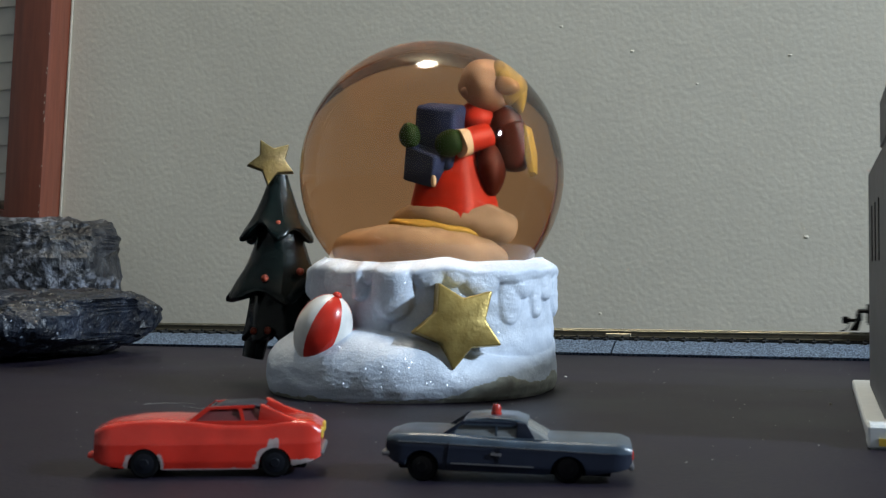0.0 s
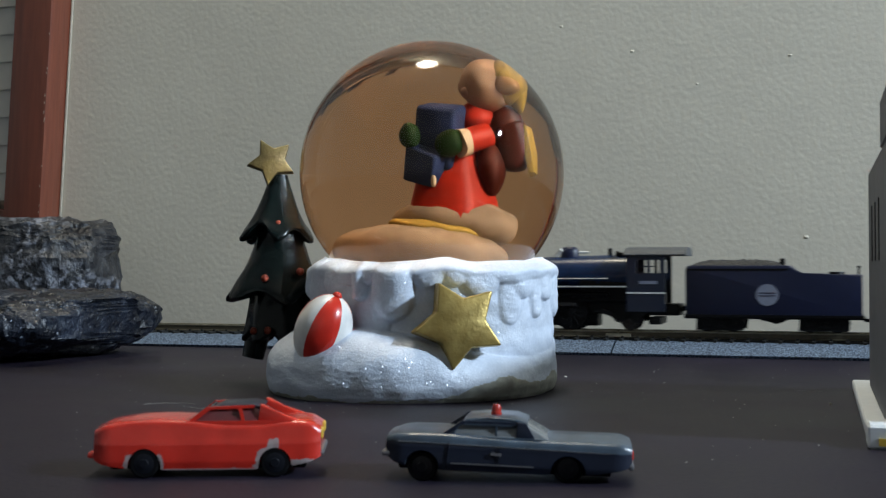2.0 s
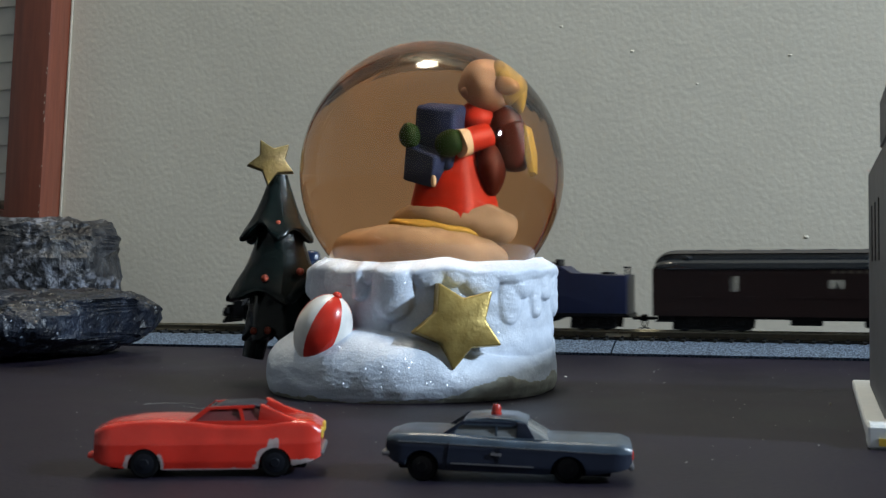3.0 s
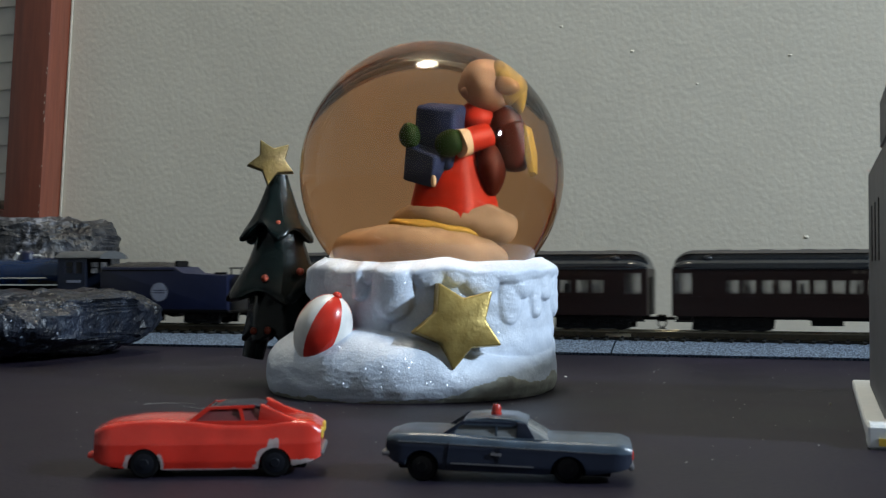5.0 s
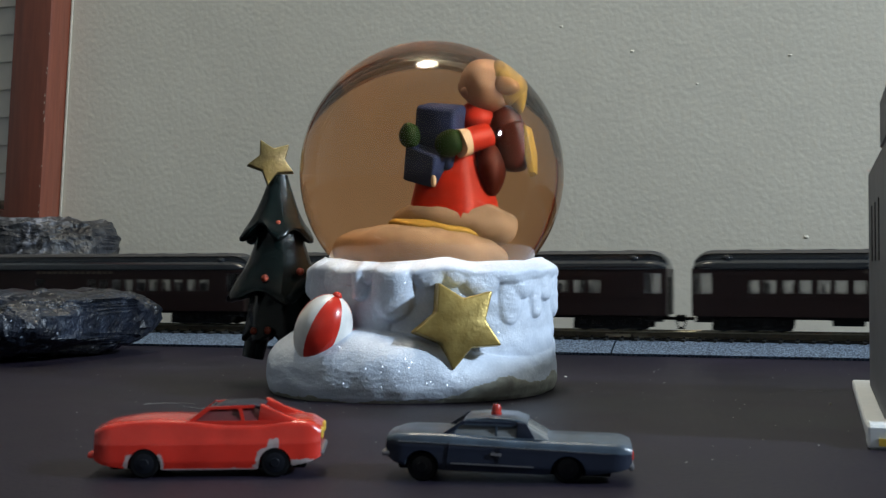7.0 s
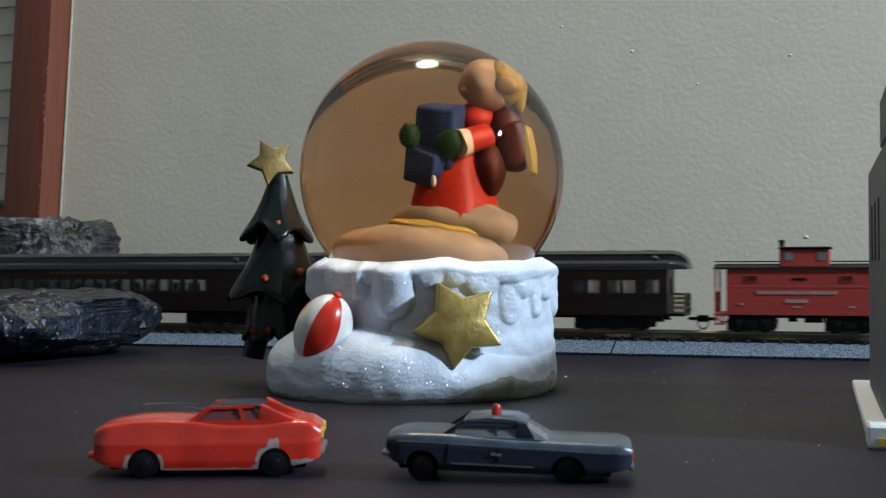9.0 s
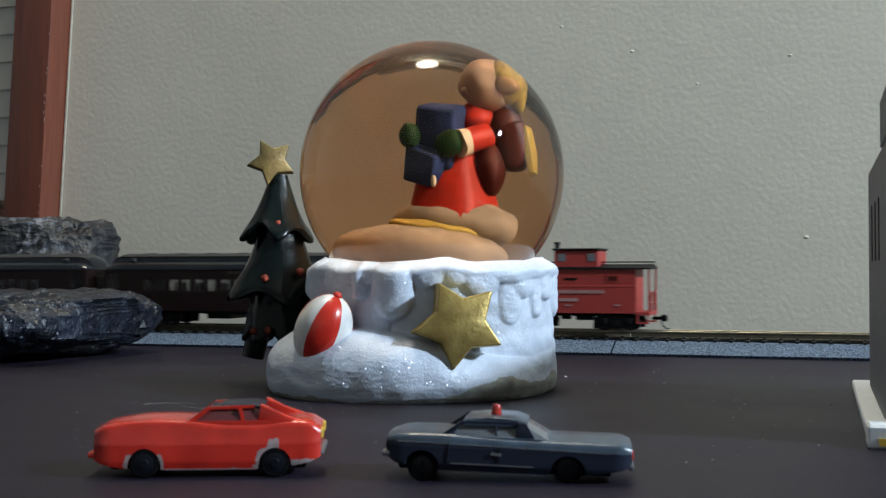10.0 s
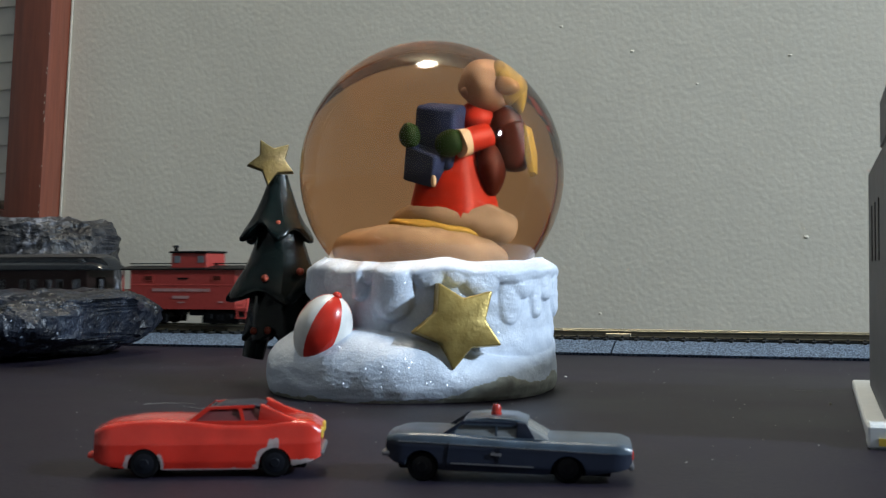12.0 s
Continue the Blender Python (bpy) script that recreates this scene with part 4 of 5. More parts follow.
def pierced(length, y0, y1, z0, z1, openings):
    """One wall of a car, with its openings cut through."""
    b = bmesh.new()
    xs = sorted({0.0, length, *[v for op in openings for v in op[:2]]})
    zs = sorted({z0, z1, *[v for op in openings for v in op[2:]]})
    solid = lambda i, k: 0 <= i < len(xs) - 1 and 0 <= k < len(zs) - 1 and not any(
        op[0] < (xs[i] + xs[i + 1]) / 2 < op[1] and op[2] < (zs[k] + zs[k + 1]) / 2 < op[3] for op in openings)
    seen = {}

    def vert(i, j, k):
        if (i, j, k) not in seen:
            seen[i, j, k] = b.verts.new((xs[i], (y0, y1)[j], zs[k]))
        return seen[i, j, k]

    for i in range(len(xs) - 1):
        for k in range(len(zs) - 1):
            if not solid(i, k):
                continue
            for j in (0, 1):
                b.faces.new((vert(i, j, k), vert(i + 1, j, k), vert(i + 1, j, k + 1), vert(i, j, k + 1)))
            for di, dk, p, q in ((-1, 0, (i, k), (i, k + 1)), (1, 0, (i + 1, k), (i + 1, k + 1)), (0, -1, (i, k), (i + 1, k)), (0, 1, (i, k + 1), (i + 1, k + 1))):
                if not solid(i + di, k + dk):
                    b.faces.new((vert(p[0], 0, p[1]), vert(q[0], 0, q[1]), vert(q[0], 1, q[1]), vert(p[0], 1, p[1])))
    return b


def coach(name, label, x_at_5s, openings, end=146.0, platform=0.0, sash=()):
    """A heavyweight coach; openings: (x0, x1, z0, z1) through both sides."""
    o = vehicle(name, label, "passenger car", x_at_5s, "passenger cars of the train")
    body = end - platform
    for y0, y1 in ((-9.3, -8.5), (8.5, 9.3)):
        part("side_wall", pierced(body, y0, y1, 5.2, 20.6, openings), MAROON, o, "dark maroon panelled side")
    for x0 in (0, body - 0.8):
        b = bmesh.new()
        prism(b, [(-8.5, 5.2), (-3.2, 5.2), (-3.2, 17.6), (3.2, 17.6), (3.2, 5.2), (8.5, 5.2), (8.5, 20.6), (-8.5, 20.6)], 0, 0.8)
        part("end_wall", b, MAROON, o, "", None, mm(x0 + 0.8, 0, 0, 0, 0, 90))
    part("floor_pan", B(0.8, body - 0.8, -8.5, 8.5, 5.2, 6.4), MAROON, o)
    for x0, x1, z0, z1 in openings:
        key = (round(x1 - x0, 2), round(z1 - z0, 2))
        for y in (-8.9, 8.9):
            at = mm((x0 + x1) / 2, y, (z0 + z1) / 2)
            if key not in GLAZING:
                GLAZING[key] = part("window_pane", B(-key[0] / 2, key[0] / 2, -0.12, 0.12, -key[1] / 2, key[1] / 2), PANE, o, "", None, at)
                w = GLAZING[key]
            else:
                w = share(GLAZING[key], "window_pane", o, at)
            w.visible_shadow = False
    for s in (-1, 1):
        b = bmesh.new()
        box(b, 6, body - 6, s * 9.35 - 0.12, s * 9.35 + 0.12, 11.0, 11.6)
        box(b, 6, body - 6, s * 9.35 - 0.10, s * 9.35 + 0.10, 18.2, 18.6)
        part("belt_rail", b, MAROON, o)
        b = bmesh.new()
        mid = body / 2
        for i in range(14):
            box(b, mid - 17 + i * 2.5, mid - 15.4 + i * 2.5, s * 9.32 - 0.06, s * 9.32 + 0.06, 19.0, 20.0)
        part("lettering_bar", b, FADED, o, "small faded gold lettering bars")
    part("roof", roof_mesh(end - 0.2, platform), [COACH_ROOF, DECK], o, "black gloss clerestory roof", 35, mm(0.1, 0, 0))
    if not platform:
        ends = ((0.0, -1), (body, 1))
    else:
        ends = ((0.0, -1),)
    for x, w in ends:
        b = bmesh.new()
        box(b, min(x, x + w * 0.5), max(x, x + w * 0.5), -3.4, 3.4, 5.6, 18.0, 0.2)
        part("diaphragm", b, BLACK, o)
    # partitions that close the view along the car
    for x in ((12.0,) if platform else (12.0, body - 14.0)):
        b = bmesh.new()
        prism(b, [(-8.4, 6.4), (-2.0, 6.4), (-2.0, 16.5), (2.0, 16.5), (2.0, 6.4), (8.4, 6.4), (8.4, 20.4), (-8.4, 20.4)], 0, 0.6)
        part("partition", b, MAROON, o, "", None, mm(x + 0.6, 0, 0, 0, 0, 90))
    for i, x in enumerate(np.arange(22.0, body - 18, 8.6)):
        for y in (-5.4, 5.4):
            at = mm(float(x), y, 6.4)
            if "seat" not in SHARED:
                b = bmesh.new()
                box(b, -1.6, 1.6, -2.4, 2.4, 0, 3.6, 0.3)
                box(b, 1.0, 1.9, -2.4, 2.4, 3.0, 9.4, 0.3)
                SHARED["seat"] = part("seat", b, SEAT, o, "", None, at)
            else:
                share(SHARED["seat"], "seat", o, at)
    b = bmesh.new()
    box(b, 6, body - 6, -6.5, 6.5, 4.2, 5.2)
    prism(b, [(36, 5.2), (44, 4.0), (body - 44, 4.0), (body - 36, 5.2)], -8.6, 8.6)
    box(b, 66, 80, -8, 8, 1.9, 4.2, 0.3)
    box(b, 43.5, 53.3, -8, 8, 2.4, 4.2, 0.3)
    part("underframe", b, BLACK, o)
    for x0 in (1.0, body - 7.0):
        for s in (-1, 1):
            b = bmesh.new()
            box(b, x0, x0 + 6, s * 8.4 - 0.8, s * 8.4 + 0.8, 3.2, 3.7)
            box(b, x0 + 0.4, x0 + 5.6, s * 8.0 - 0.5, s * 8.0 + 0.5, 3.6, 5.2)
            part("step", b, BLACK, o)
    for x0, x1, z0, z1 in sash:
        for s in (-1, 1):
            part("sash", B(x0, x1, s * 9.0 - 0.15, s * 9.0 + 0.15, z0, z1), WINDOW, o, "smoky window")
    if platform:
        b = bmesh.new()
        box(b, body, end - 1, -8.6, 8.6, 5.0, 6.0, 0.2)
        part("platform", b, BLACK, o)
        b = bmesh.new()
        for s in (-1, 1):
            for z in (7.6, 9.2, 10.8, 12.2):
                box(b, body, end - 1.2, s * 8.4 - 0.2, s * 8.4 + 0.2, z - 0.2, z + 0.2)
            for i in range(6):
                x = body + (end - 1.2 - body) * i / 5
                box(b, x - 0.2, x + 0.2, s * 8.4 - 0.2, s * 8.4 + 0.2, 6.0, 12.3)
        for z in (7.6, 10.0, 12.2):
            box(b, end - 1.5, end - 1.1, -8.4, 8.4, z - 0.2, z + 0.2)
        for i in range(12):
            y = -8.4 + 16.8 * i / 11
            box(b, end - 1.5, end - 1.1, y - 0.2, y + 0.2, 6.0, 12.2)
        part("railing", b, GILT, o, "brassy platform railing")
    truck(o, 18.8, 3, 9.2)
    truck(o, body - 18.8, 3, 9.2)
    coupler(o, 0.0, -1)
    coupler(o, end - 1.0, 1)
    return o


def passenger_cars():
    pairs = lambda x0, n: [(x0 + 10.85 * (i // 2) + 5.2 * (i % 2), x0 + 10.85 * (i // 2) + 5.2 * (i % 2) + 3.9, 12.6, 16.9) for i in range(n)]
    door = lambda x: (x, x + 5.4, 12.4, 19.2)
    coach("combine_car", "dark maroon model baggage and passenger car with black roof", -0.2000,
          [(24.5, 27.6, 13.2, 18.2), (55.0, 60.0, 14.2, 17.0), *pairs(79.0, 10), door(138.6)])
    coach("coach_car", "dark maroon model passenger coach with a window row", -0.0459, [door(1.0), *pairs(17.4, 20), door(138.8)])
    coach("observation_car", "dark maroon model observation car with open railed end platform", 0.1083, [door(1.0), *pairs(17.4, 16), *[(x, x + 3.8, 12.6, 16.9) for x in (108.6, 113.6, 120.4, 125.4, 133.2)]], 146.5, 6.6)


def caboose():
    o = vehicle("caboose", "red model caboose with a roof cupola and black trucks", "caboose", 0.2630)
    L = 53.4
    b = bmesh.new()
    side = []
    for i in range(36):
        x = 4.0 + i * 44.6 / 36
        side += [(x, 8.42), (x + 1.10, 8.42), (x + 1.13, 8.28), (x + 1.21, 8.28)]
    plan = [(x, -y) for x, y in side] + [(48.6, -8.42), (48.6, 8.42)] + [(x, y) for x, y in reversed(side)]
    rings = [[b.verts.new((x, y, z)) for x, y in plan] for z in (5.8, 14.4, 14.5, 15.0, 15.1, 20.4)]
    for k in (2, 3):
        for v in rings[k]:
            v.co.y = math.copysign(8.52, v.co.y)
    for p, q in zip(rings, rings[1:]):
        for i in range(len(plan)):
            b.faces.new((p[i], p[(i + 1) % len(plan)], q[(i + 1) % len(plan)], q[i]))
    b.faces.new(rings[0])
    b.faces.new(list(reversed(rings[-1])))
    part("body", b, CABOOSE, o, "boxcar-red planked body")
    for s in (-1, 1):
        for x in (10.0, 39.0):
            w = part("window", B(x, x + 4.2, s * 8.5 - 0.15, s * 8.5 + 0.15, 16.2, 18.6), CABOOSE, o)
            part("pane", B(x + 0.5, x + 3.7, s * 8.62 - 0.1, s * 8.62 + 0.1, 16.6, 18.2), BAG, w)
        b = bmesh.new()
        for i in range(16):
            box(b, 13.6 + i * 1.55, 14.9 + i * 1.55, s * 8.6 - 0.06, s * 8.6 + 0.06, 12.4, 13.5)
        for x0, x1, z0, z1 in ((22.3, 29.2, 9.7, 10.8), (24.6, 27.4, 8.1, 8.6), (8, 9.6, 8.9, 9.5), (41.5, 43.6, 8.2, 8.8)):
            box(b, x0, x1, s * 8.6 - 0.06, s * 8.6 + 0.06, z0, z1)
        part("lettering_bar", b, CABOOSE_PALE, o, "worn pale lettering bars")
        part("oval_badge", B(24.5, 29, s * 8.55 - 0.06, s * 8.55 + 0.06, 16.9, 17.6), BLACK, o)
    b = bmesh.new()
    prism(b, [(-9.2, 20.4), (9.2, 20.4), (9.0, 21.0), (4, 21.9), (0, 22.2), (-4, 21.9), (-9.0, 21.0)], 0, L, 0.0)
    part("roof", b, BLACK, o, "black roof", None, mm(L, 0, 0, 0, 0, 90))
    part("roof_walk", B(-0.4, L + 0.4, -1.8, 1.8, 22.7, 23.1), BLACK, o)
    b = bmesh.new()
    box(b, 20.8, 36.0, -7.0, 7.0, 21.0, 26.8, 0.3)
    cp = part("cupola", b, CABOOSE, o, "red cupola")
    part("cupola_roof", B(20.2, 36.6, -7.8, 7.8, 26.8, 27.6, 0.25), BLACK, cp)
    for s in (-1, 1):
        for x in (22.2, 32.2):
            part("cupola_window", B(x, x + 2.6, s * 7.05 - 0.12, s * 7.05 + 0.12, 23.2, 25.8), PALE_WINDOW, cp)
    b = bmesh.new()
    tube(b, (21.2, -4, 21.5), (21.2, -4, 29.6), 0.8, 0.8, 12)
    tube(b, (21.2, -4, 29.0), (21.2, -4, 29.8), 1.2, 1.1, 12)
    part("stove_pipe", b, BLACK, o, "", 40)
    for x0, x1 in ((0, 4), (48.6, L)):
        b = bmesh.new()
        box(b, x0, x1, -8.2, 8.2, 5.2, 6.4, 0.2)
        part("platform", b, CABOOSE, o)
        b = bmesh.new()
        xe = x0 + 0.5 if x0 == 0 else L - 0.5
        for y in (-7.9, -3.4, 3.4, 7.9):
            box(b, xe - 0.3, xe + 0.3, y - 0.3, y + 0.3, 6.2, 21.0 if abs(y) > 7 else 13)
        for s in (-1, 1):
            box(b, xe - 0.25, xe + 0.25, min(s * 3.4, s * 7.9), max(s * 3.4, s * 7.9), 12.6, 13.1)
            box(b, xe - 0.25, xe + 0.25, min(s * 3.4, s * 7.9), max(s * 3.4, s * 7.9), 9.2, 9.6)
            box(b, x0 + 0.2, x1 - 0.4, s * 8.0 - 0.3, s * 8.0 + 0.3, 2.4, 3.0)
            box(b, x0 + 0.3, x0 + 0.8, s * 8.0 - 0.25, s * 8.0 + 0.25, 2.6, 6)
            box(b, x1 - 1.0, x1 - 0.5, s * 8.0 - 0.25, s * 8.0 + 0.25, 2.6, 6)
        part("end_rail", b, CABOOSE, o)
    b = bmesh.new()
    box(b, 4, 49, -3, 3, 4.6, 5.8)
    tube(b, (28, -5, 4.6), (34, -5, 4.6), 1.3, 1.3, 14)
    box(b, 23, 26, -6, -3, 3.6, 5.8, 0.2)
    part("underframe", b, BLACK, o, "", 40)
    truck(o, 11.5, 2, 9.0)
    truck(o, 41.8, 2, 9.0)
    coupler(o, 0.6, -1)
    coupler(o, L - 0.6, 1)


# ---------------------------------------------------------------- the toy cars and the building


def wheel_parts(parent, x, side, r, half, z=None):
    """A toy wheel: a rounded tyre with a dished dark hub and a dull rim edge."""
    b = bmesh.new()
    lathe(b, [(r * 0.5, -0.75), (r * 0.9, -0.75), (r, -0.5), (r, 0.5), (r * 0.9, 0.75), (r * 0.5, 0.75)], 28)
    bmesh.ops.rotate(b, cent=(0, 0, 0), matrix=Matrix.Rotation(radians(90), 3, "X"), verts=b.verts)
    w = part("wheel", b, TYRE, parent, "", 40, mm(x, side * half, r if z is None else z))
    b = bmesh.new()
    yo = side * 0.75
    for r0, r1, d in ((0.68, 0.60, 0.06), (0.34, 0.28, 0.16)):
        tube(b, (0, yo, 0), (0, yo + side * d, 0), r * r0, r * r1, 24)
    part("hub", b, HUB, w, "dull slate hub", 40)
    return w


def body_mesh(roofline, sill, wheels, arch_r, half, tuck, mark=None):
    """A car body lofted along x: roofline and sill as (x, z); arches over the wheels; mark picks a paint by (x, y, z)."""
    b = bmesh.new()
    x0, x1 = roofline[0][0], roofline[-1][0]
    n, m = 260, 40
    rings = []
    for i in range(n + 1):
        x = x0 + (x1 - x0) * i / n
        tops = [float(np.interp(x + d, [p[0] for p in roofline], [p[1] for p in roofline])) for d in (-0.8, -0.4, 0, 0.4, 0.8)]
        top = sum(tops) / 5
        bot = float(np.interp(x, [p[0] for p in sill], [p[1] for p in sill]))
        for w in wheels:
            if abs(x - w) < arch_r:
                bot = max(bot, 1.7 + math.sqrt(arch_r ** 2 - (x - w) ** 2))
        bot = min(bot, top - 1.2)
        e = max(0.0, 1 - min(x - x0, x1 - x) / 2.6)
        h = half * (1 - 0.13 * e ** 2)
        row = [(0.0, bot)]
        for j in range(m + 1):
            z = bot + (top - 0.7 - bot) * j / m
            y = h * (1 - tuck * smooth_step(3.4, 8.0, z) - 0.05 * smooth_step(2.4, 0.9, z) + 0.012 * math.exp(-((z - 4.6) / 0.5) ** 2))
            row.append((y, z))
        ye = row[-1][0]
        for a in (30, 60, 90):
            row.append((ye - 0.8 * (1 - math.cos(radians(a))), top - 0.7 + 0.7 * math.sin(radians(a))))
        row += [((ye - 0.8) * 0.5, top + 0.18), (0.0, top + 0.24)]
        full = row + [(-y, z) for y, z in reversed(row[1:-1])]
        rings.append([b.verts.new((x, y, z)) for y, z in full])
    for p, q in zip(rings, rings[1:]):
        for i in range(len(p)):
            f = b.faces.new((p[i], p[(i + 1) % len(p)], q[(i + 1) % len(p)], q[i]))
            if mark:
                f.material_index = mark(f.calc_center_median())
    b.faces.new(rings[0])
    b.faces.new(list(reversed(rings[-1])))
    return b


def cabin(bm, pts, half_low, half_top):
    """A greenhouse from (x, z) corners: front base, front top, rear top, rear base."""
    n = len(pts)
    lo = min(z for x, z in pts)
    hi = max(z for x, z in pts)
    rows = []
    for s in (-1, 1):
        rows.append([bm.verts.new((x, s * (half_low + (half_top - half_low) * (z - lo) / (hi - lo)), z)) for x, z in pts])
    bm.faces.new(rows[0])
    bm.faces.new(list(reversed(rows[1])))
    for i in range(n):
        j = (i + 1) % n
        bm.faces.new((rows[0][i], rows[0][j], rows[1][j], rows[1][i]))
    bmesh.ops.bevel(bm, geom=bm.edges[:], offset=0.25, segments=2, affect="EDGES", profile=0.5)
    return bm


def strip(bm, p, q, w, y, d=0.12):
    """A flat bar in the side plane from (x, z) p to q."""
    dx, dz = q[0] - p[0], q[1] - p[1]
    l = math.hypot(dx, dz)
    nx, nz = -dz / l * w / 2, dx / l * w / 2
    out = [(p[0] + nx, p[1] + nz), (q[0] + nx, q[1] + nz), (q[0] - nx, q[1] - nz), (p[0] - nx, p[1] - nz)]
    return prism(bm, out, y - d, y + d)


def shorten(o, k, low=1.0):
    """Brings a car's length down to k, its wheels kept round."""
    for c in o.children_recursive:
        if c.parent == o and not c.name.startswith("wheel"):
            c.data.transform(Matrix.Diagonal((k, 1, low, 1)))
        elif c.parent != o and not c.parent.name.startswith("wheel"):
            c.data.transform(Matrix.Diagonal((k, 1, low, 1)))
        if c.parent == o:
            c.location.x *= k


def red_car():
    o = thing("toy_car", "small red die-cast coupe with worn wheel arches", "toy car", on_table(-32.2, 168.5, 0, 3), "toy cars on the table")
    def paint(c):
        grit = noise.noise(c * 0.9) * 0.8 + noise.noise(c * 2.3) * 0.35
        rear, fore = math.hypot(c.x - 9.7, c.z - 2.0), math.hypot(c.x + 8.8, c.z - 2.0)
        if abs(c.y) > 3 and ((rear < 2.8 + grit and c.x < 10.2) or (fore < 2.75 + grit * 0.7 and c.z < 3.2) or c.z < 1.25 + 0.12 * grit or (rear < 6.6 + grit and c.z < 2.4 + grit * 0.3 and c.x > 12)):
            return 1
        return 0
    body = body_mesh([(-16.0, 6.1), (-15.7, 6.7), (-13.6, 7.25), (-10.6, 7.65), (-7, 7.75), (-2.0, 7.6), (2, 7.1), (8.5, 7.1), (11.5, 7.6), (14.6, 7.4), (15.8, 6.9), (16.2, 6.2)],
                     [(-16.0, 2.4), (-14.5, 1.8), (-12, 1.4), (-6, 1.1), (6.5, 1.1), (12, 1.5), (14.5, 2.0), (16.2, 2.7)], (-8.8, 9.7), 2.3, 6.0, 0.10, paint)
    part("body", body, [CAR_RED, CAR_WORN], o, "chipped glossy red body with bare metal patches", 50)
    part("glasshouse", cabin(bmesh.new(), [(-2.9, 6.9), (0.2, 9.0), (6.6, 9.3), (11.2, 7.0)], 5.0, 3.9), RED_WINDOW, o, "smoky clear windows", 40)
    b = bmesh.new()
    prism(b, [(0.0, 8.95), (1.6, 9.5), (6.2, 9.7), (7.8, 9.3), (7.6, 8.9)], -3.9, 3.9, 0.2)
    part("roof", b, CAR_DARK, o, "dark roof panel", 40)
    for s in (-1, 1):
        b = bmesh.new()
        strip(b, (-3.0, 7.0), (0.1, 9.2), 0.6, s * 4.5, 0.35)
        strip(b, (0.0, 9.2), (6.6, 9.4), 0.4, s * 4.1, 0.3)
        prism(b, [(7.0, 6.9), (7.5, 9.75), (8.0, 9.7), (10.4, 8.5), (14.2, 7.3)], s * 4.3 - 0.6, s * 4.3 + 0.6, 0.4)
        strip(b, (-3.2, 7.3), (12.0, 7.3), 0.5, s * 4.85, 0.3)
        strip(b, (5.2, 7.0), (4.6, 9.2), 0.5, s * 4.45, 0.3)
        part("pillar", b, CAR_RED, o, "", 40)
        for x in (-8.8, 9.7):
            wheel_parts(o, x, s, 2.0, 5.2)
    part("front_bumper", B(-17.0, -15.6, -5.2, 5.2, 2.6, 3.5, 0.35, seg=2), CAR_RED, o, "", 40)
    part("rear_bumper", B(15.6, 16.7, -5.2, 5.2, 2.7, 3.6, 0.35, seg=2), CHROME, o, "", 40)
    for s in (-1, 1):
        part("tail_light", B(16.0, 16.5, s * 3.6 - 1.2, s * 3.6 + 1.2, 5.0, 6.4, 0.2), YELLOW, o, "yellowish tail light")
    part("windscreen", prism(bmesh.new(), [(-2.9, 7.1), (-2.5, 7.1), (0.4, 9.2), (0.0, 9.3)], -4.0, 4.0, 0.1), WINDOW, o, "smoky windscreen")
    part("grille", B(-16.15, -15.7, -4.6, 4.6, 3.9, 5.4, 0.15), TYRE, o)
    part("chassis", B(-14, 14, -4.2, 4.2, 1.0, 2.4, 0.2), TYRE, o)
    shorten(o, 0.945)


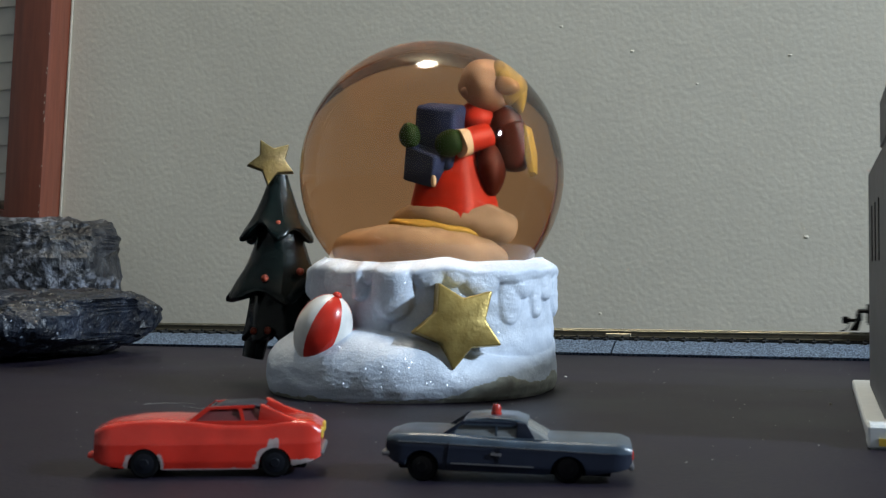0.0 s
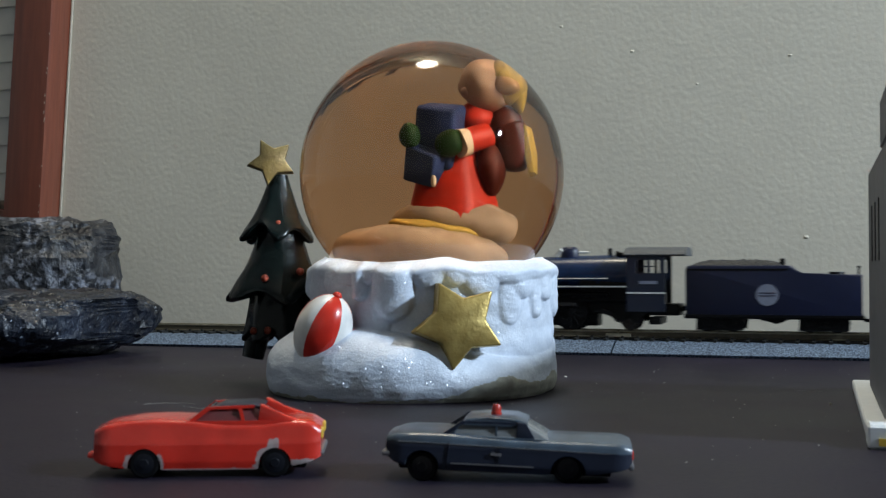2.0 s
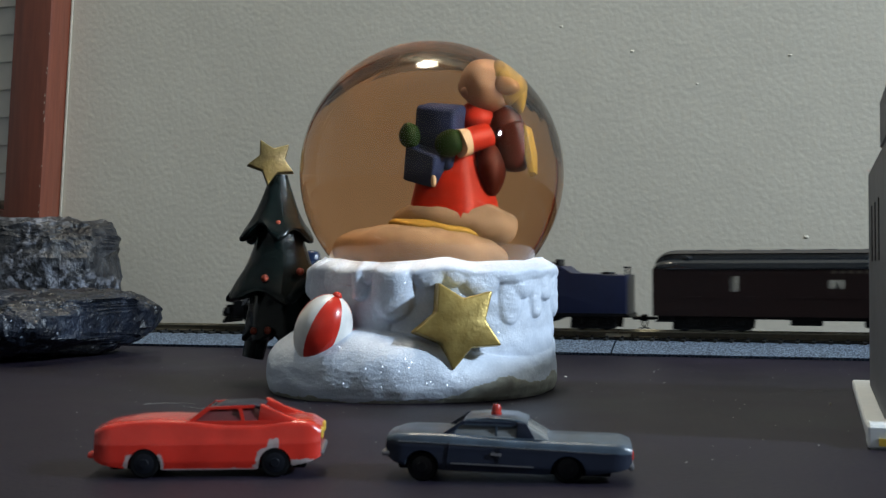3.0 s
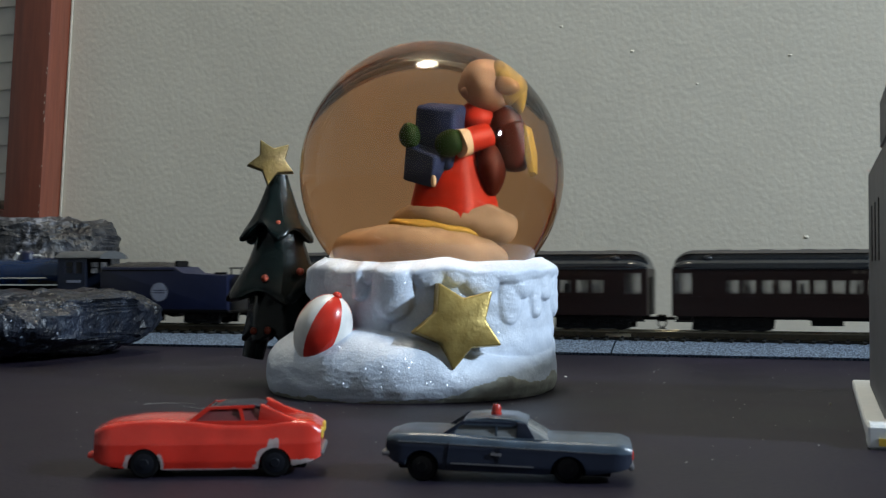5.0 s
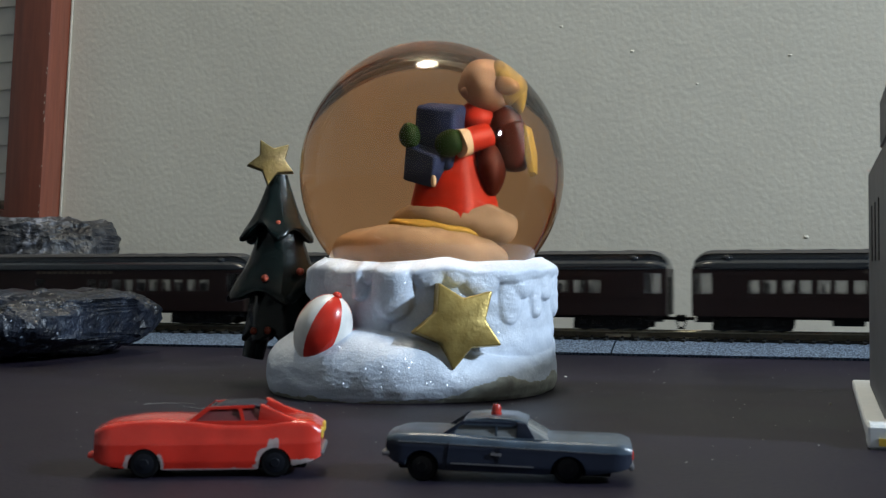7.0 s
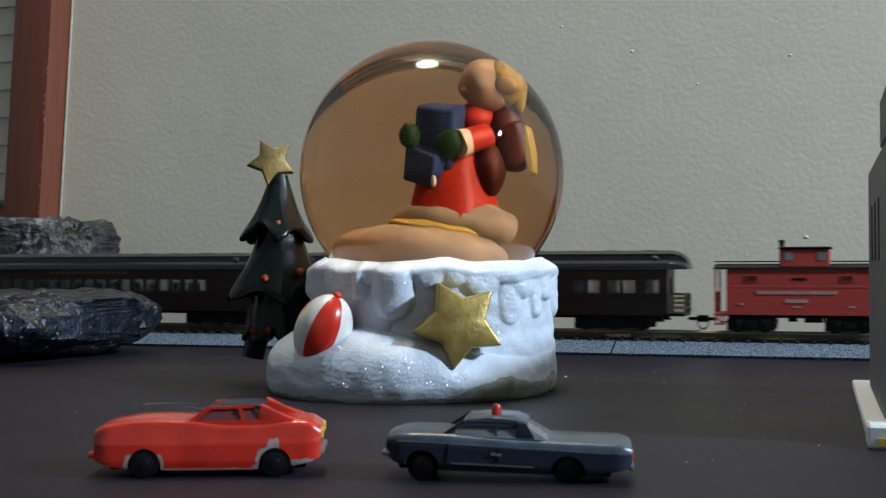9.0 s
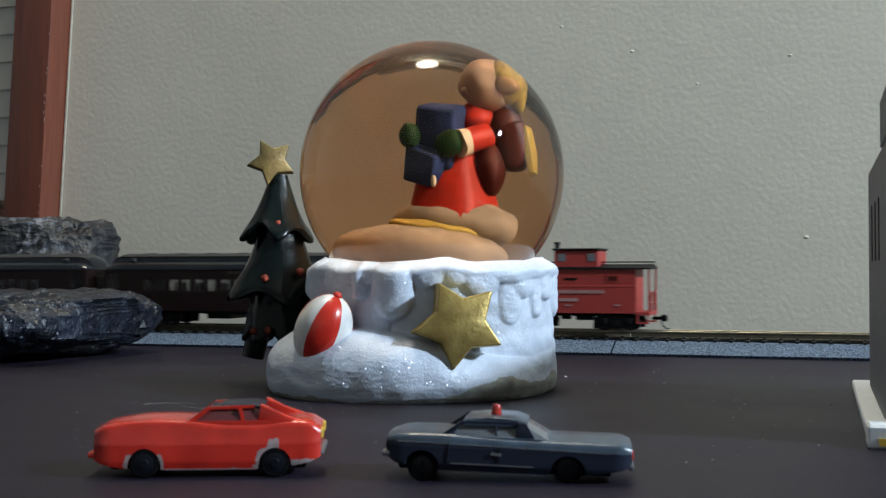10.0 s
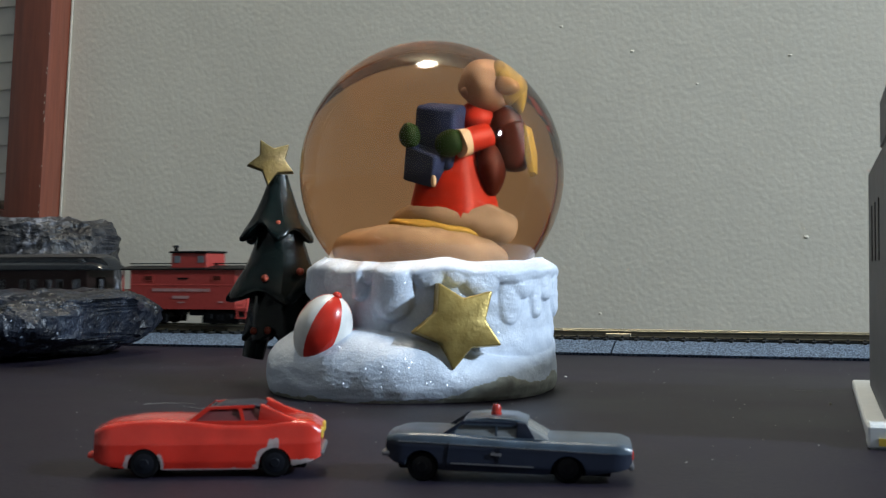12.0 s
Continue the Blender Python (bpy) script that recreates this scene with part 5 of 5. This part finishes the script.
def police_car():
    o = thing("toy_car", "small slate-blue die-cast sedan with red roof beacon", "toy car", on_table(8.9, 164.0, 0.25, -6) @ pose(0, 0, 0, 0, 1.6, 0), "toy cars on the table")
    tone = lambda c: 1 if abs(c.y) > 4.5 and c.z < 4.85 - 0.022 * c.x + 0.05 * noise.noise(c * 2) else 0
    mesh = body_mesh([(-16.6, 5.5), (-16.1, 6.0), (-14.0, 6.35), (-8.5, 6.4), (0, 6.0), (8.0, 5.9), (15.8, 5.9), (16.5, 5.5), (16.7, 5.2)],
                     [(-16.6, 3.0), (-15.5, 2.2), (-13, 1.5), (-8, 1.2), (5, 1.2), (12, 1.5), (15, 2.1), (16.7, 2.6)], (-11.6, 8.2), 2.3, 6.2, 0.06, tone)
    body = part("body", mesh, [CAR_BLUE, CAR_DARK], o, "slate-blue body with darker lower sides", 50)
    for s in (-1, 1):
        b = bmesh.new()
        strip(b, (-7.6, 2.35), (3.6, 2.25), 0.15, s * 6.28, 0.05)
        strip(b, (-15.0, 5.2), (14.0, 4.55), 0.1, s * 6.2, 0.05)
        strip(b, (-2.2, 3.9), (-0.8, 3.8), 0.4, s * 6.3, 0.12)
        part("trim", b, CHROME, body, "thin worn chrome trim")
        part("door_seam", strip(bmesh.new(), (-1.2, 4.9), (-1.3, 1.7), 0.1, s * 6.27, 0.05), TYRE, body)
        part("door_seam", strip(bmesh.new(), (-8.0, 5.4), (-8.3, 1.7), 0.1, s * 6.27, 0.05), TYRE, body)
    part("glasshouse", cabin(bmesh.new(), [(-9.0, 5.8), (-5.6, 8.2), (1.9, 8.2), (6.2, 5.6)], 5.3, 4.2), PALE_WINDOW, o, "smoky windows", 40)
    b = bmesh.new()
    prism(b, [(-6.4, 8.0), (-5.8, 8.5), (-2.8, 8.85), (0.8, 8.8), (2.6, 8.2), (2.4, 7.9)], -4.5, 4.5, 0.25)
    part("roof", b, CAR_BLUE, o, "slate-blue roof", 40)
    for s in (-1, 1):
        b = bmesh.new()
        strip(b, (-9.1, 5.9), (-6.0, 8.2), 0.55, s * 4.85, 0.3)
        prism(b, [(1.0, 5.8), (1.2, 8.3), (2.4, 8.2), (3.8, 5.8)], s * 4.8 - 0.35, s * 4.8 + 0.35, 0.1)
        strip(b, (-6.0, 8.05), (1.4, 8.05), 0.4, s * 4.5, 0.3)
        part("pillar", b, CAR_DARK, o, "", 40)
        b = bmesh.new()
        strip(b, (-9.0, 5.95), (4.6, 5.85), 0.4, s * 5.4, 0.3)
        strip(b, (-6.6, 7.75), (1.0, 7.75), 0.16, s * 4.75, 0.2)
        strip(b, (-7.6, 6.3), (-6.5, 7.8), 0.2, s * 4.95, 0.2)
        strip(b, (-1.6, 6.1), (-1.6, 7.8), 0.22, s * 4.85, 0.2)
        part("window_frame", b, CAR_BLUE, o, "pale window frame", 40)
        for x, z in ((-11.6, 1.44), (8.2, 1.97)):
            wheel_parts(o, x, s, 2.0, 4.7, z)
    b = bmesh.new()
    lathe(b, [(0.75, 8.6), (0.75, 9.2), (0.65, 9.3), (0.65, 10.0), (0.4, 10.35)], 16)
    part("beacon", b, BEACON, o, "red roof beacon", 40, mm(-1.9, -1.0, 0))
    part("front_bumper", B(-17.2, -16.0, -5.8, 5.8, 2.9, 3.7, 0.3, seg=2), CHROME, o, "", 40)
    part("rear_bumper", B(16.2, 17.0, -5.6, 5.6, 2.2, 3.2, 0.3, seg=2), CHROME, o, "", 40)
    for s in (-1, 1):
        part("headlight", tube(bmesh.new(), (-16.7, s * 4.4, 4.6), (-16.3, s * 4.4, 4.6), 0.8, 0.8, 14), CHROME, o)
        part("tail_light", B(16.4, 16.9, s * 4.2 - 1.2, s * 4.2 + 1.2, 3.6, 5.0, 0.2), BEACON, o)
    part("chassis", B(-15, 14, -4.4, 4.4, 1.0, 2.4, 0.2), TYRE, o)
    shorten(o, 0.97, 0.92)


def building():
    """The corner of a model building on a white plinth."""
    o = thing("model_building", "grey model building with dark slit windows on white plinth", "building", pose(0, 0, 0))
    part("plinth", B(7.2, 120, 198.5, 298, 0, 2.1, 0.3), WHITE_PLASTIC, o, "white plastic plinth")
    part("end_block", B(7.0, 12.0, 198.3, 207, 0, 3.8, 0.4), WHITE_PLASTIC, o)
    part("yellow_spot", B(8.6, 12, 197.9, 198.35, 0.6, 1.8), YELLOW, o, "yellowed spot")
    w = part("wall", B(10.5, 116, 203, 283, 2.1, 49.1, 0.2), CONCRETE, o, "smooth grey cast walls")
    part("parapet", B(10.3, 116.4, 202.6, 224.2, 49.1, 57.5, 0.3), CONCRETE, o)
    slit = part("slit_window", B(10.3, 10.7, -3.0, 3.0, 29.6, 41.0), SLIT, w, "", None, mm(0, 265.7, 0))
    for y in (251.0, 236.0):
        share(slit, "slit_window", w, mm(0, y, 0))


def specks():
    """Dust, lint and scratches on the tabletop: one scattered sheet of grains."""
    rnd = random.Random(5)
    b = bmesh.new()
    for i in range(300):
        x, y = rnd.uniform(-230, 70), rnd.uniform(165, 388)
        s = rnd.uniform(0.06, 0.15) if i % 12 else rnd.uniform(0.14, 0.24)
        z = rnd.uniform(0.05, 0.12)
        vs = [b.verts.new((x + s * math.cos(a), y + s * math.sin(a), 0.02)) for a in (0, 1.3, 2.6, 3.7, 5.0)]
        t = b.verts.new((x, y, 0.02 + z + s * 0.5))
        for p, q in zip(vs, vs[1:] + vs[:1]):
            b.faces.new((p, q, t))
    chips = [(-63, 308, 0.45), (2, 262, 0.3)]
    for x, y, r in chips:
        ball(b, (x, y, 0.15), (r, r * 0.7, 0.25), 8)
    for x0, y0, x1, y1 in ((-5.5, 289, 0.5, 290),):
        strip(b, (x0, 0.02), (x1, 0.02), 0.05, (y0 + y1) / 2, 0.06)
    a0 = radians(YAW)
    for r0, d0, span, bow in ((-57, 251, 11, 3.0), (-49, 246, 6, -2.0)):
        pts = []
        for k in range(9):
            u = k / 8
            r, d = r0 + span * (u - 0.5), d0 + bow * math.sin(u * math.pi) + 0.5 * math.sin(u * 9)
            pts.append((r * math.cos(a0) - d * math.sin(a0), r * math.sin(a0) + d * math.cos(a0), 0.08))
        for p, q in zip(pts, pts[1:]):
            tube(b, p, q, 0.022, 0.022, 5)
    ob = part("dust_specks", b, DUST, None, "pale dust specks scattered over the tabletop")
    tagged(ob, "", "dust", "", "stuff")


# ---------------------------------------------------------------- motion


def motions():
    ends = (0.0, 1 / 15, 2 / 15)
    times = sorted({*ends, *[float(i) for i in range(1, 12)], *[12.0 - e for e in ends]})
    for ob, x in MOVERS:
        walk(ob, [(t, on_track(x - SPEED * t, RAIL_TOP * MM)) for t in times])
    steps = [i / 15 for i in range(181)]
    for ob, at, r, kind in WHEELS:
        turn = SPEED / (r * MM)
        if kind == "rod":
            walk(ob, [(t, Matrix.Translation((2.6 * MM * math.sin(-turn * t), 0, 2.6 * MM * math.cos(-turn * t))) @ at) for t in steps])
        else:
            walk(ob, [(t, at @ Matrix.Rotation(-turn * t, 4, "Y")) for t in steps])


room()
window()
table()
track()
rocks()
snow_globe()
locomotive()
tender()
passenger_cars()
caboose()
red_car()
police_car()
building()
specks()
motions()
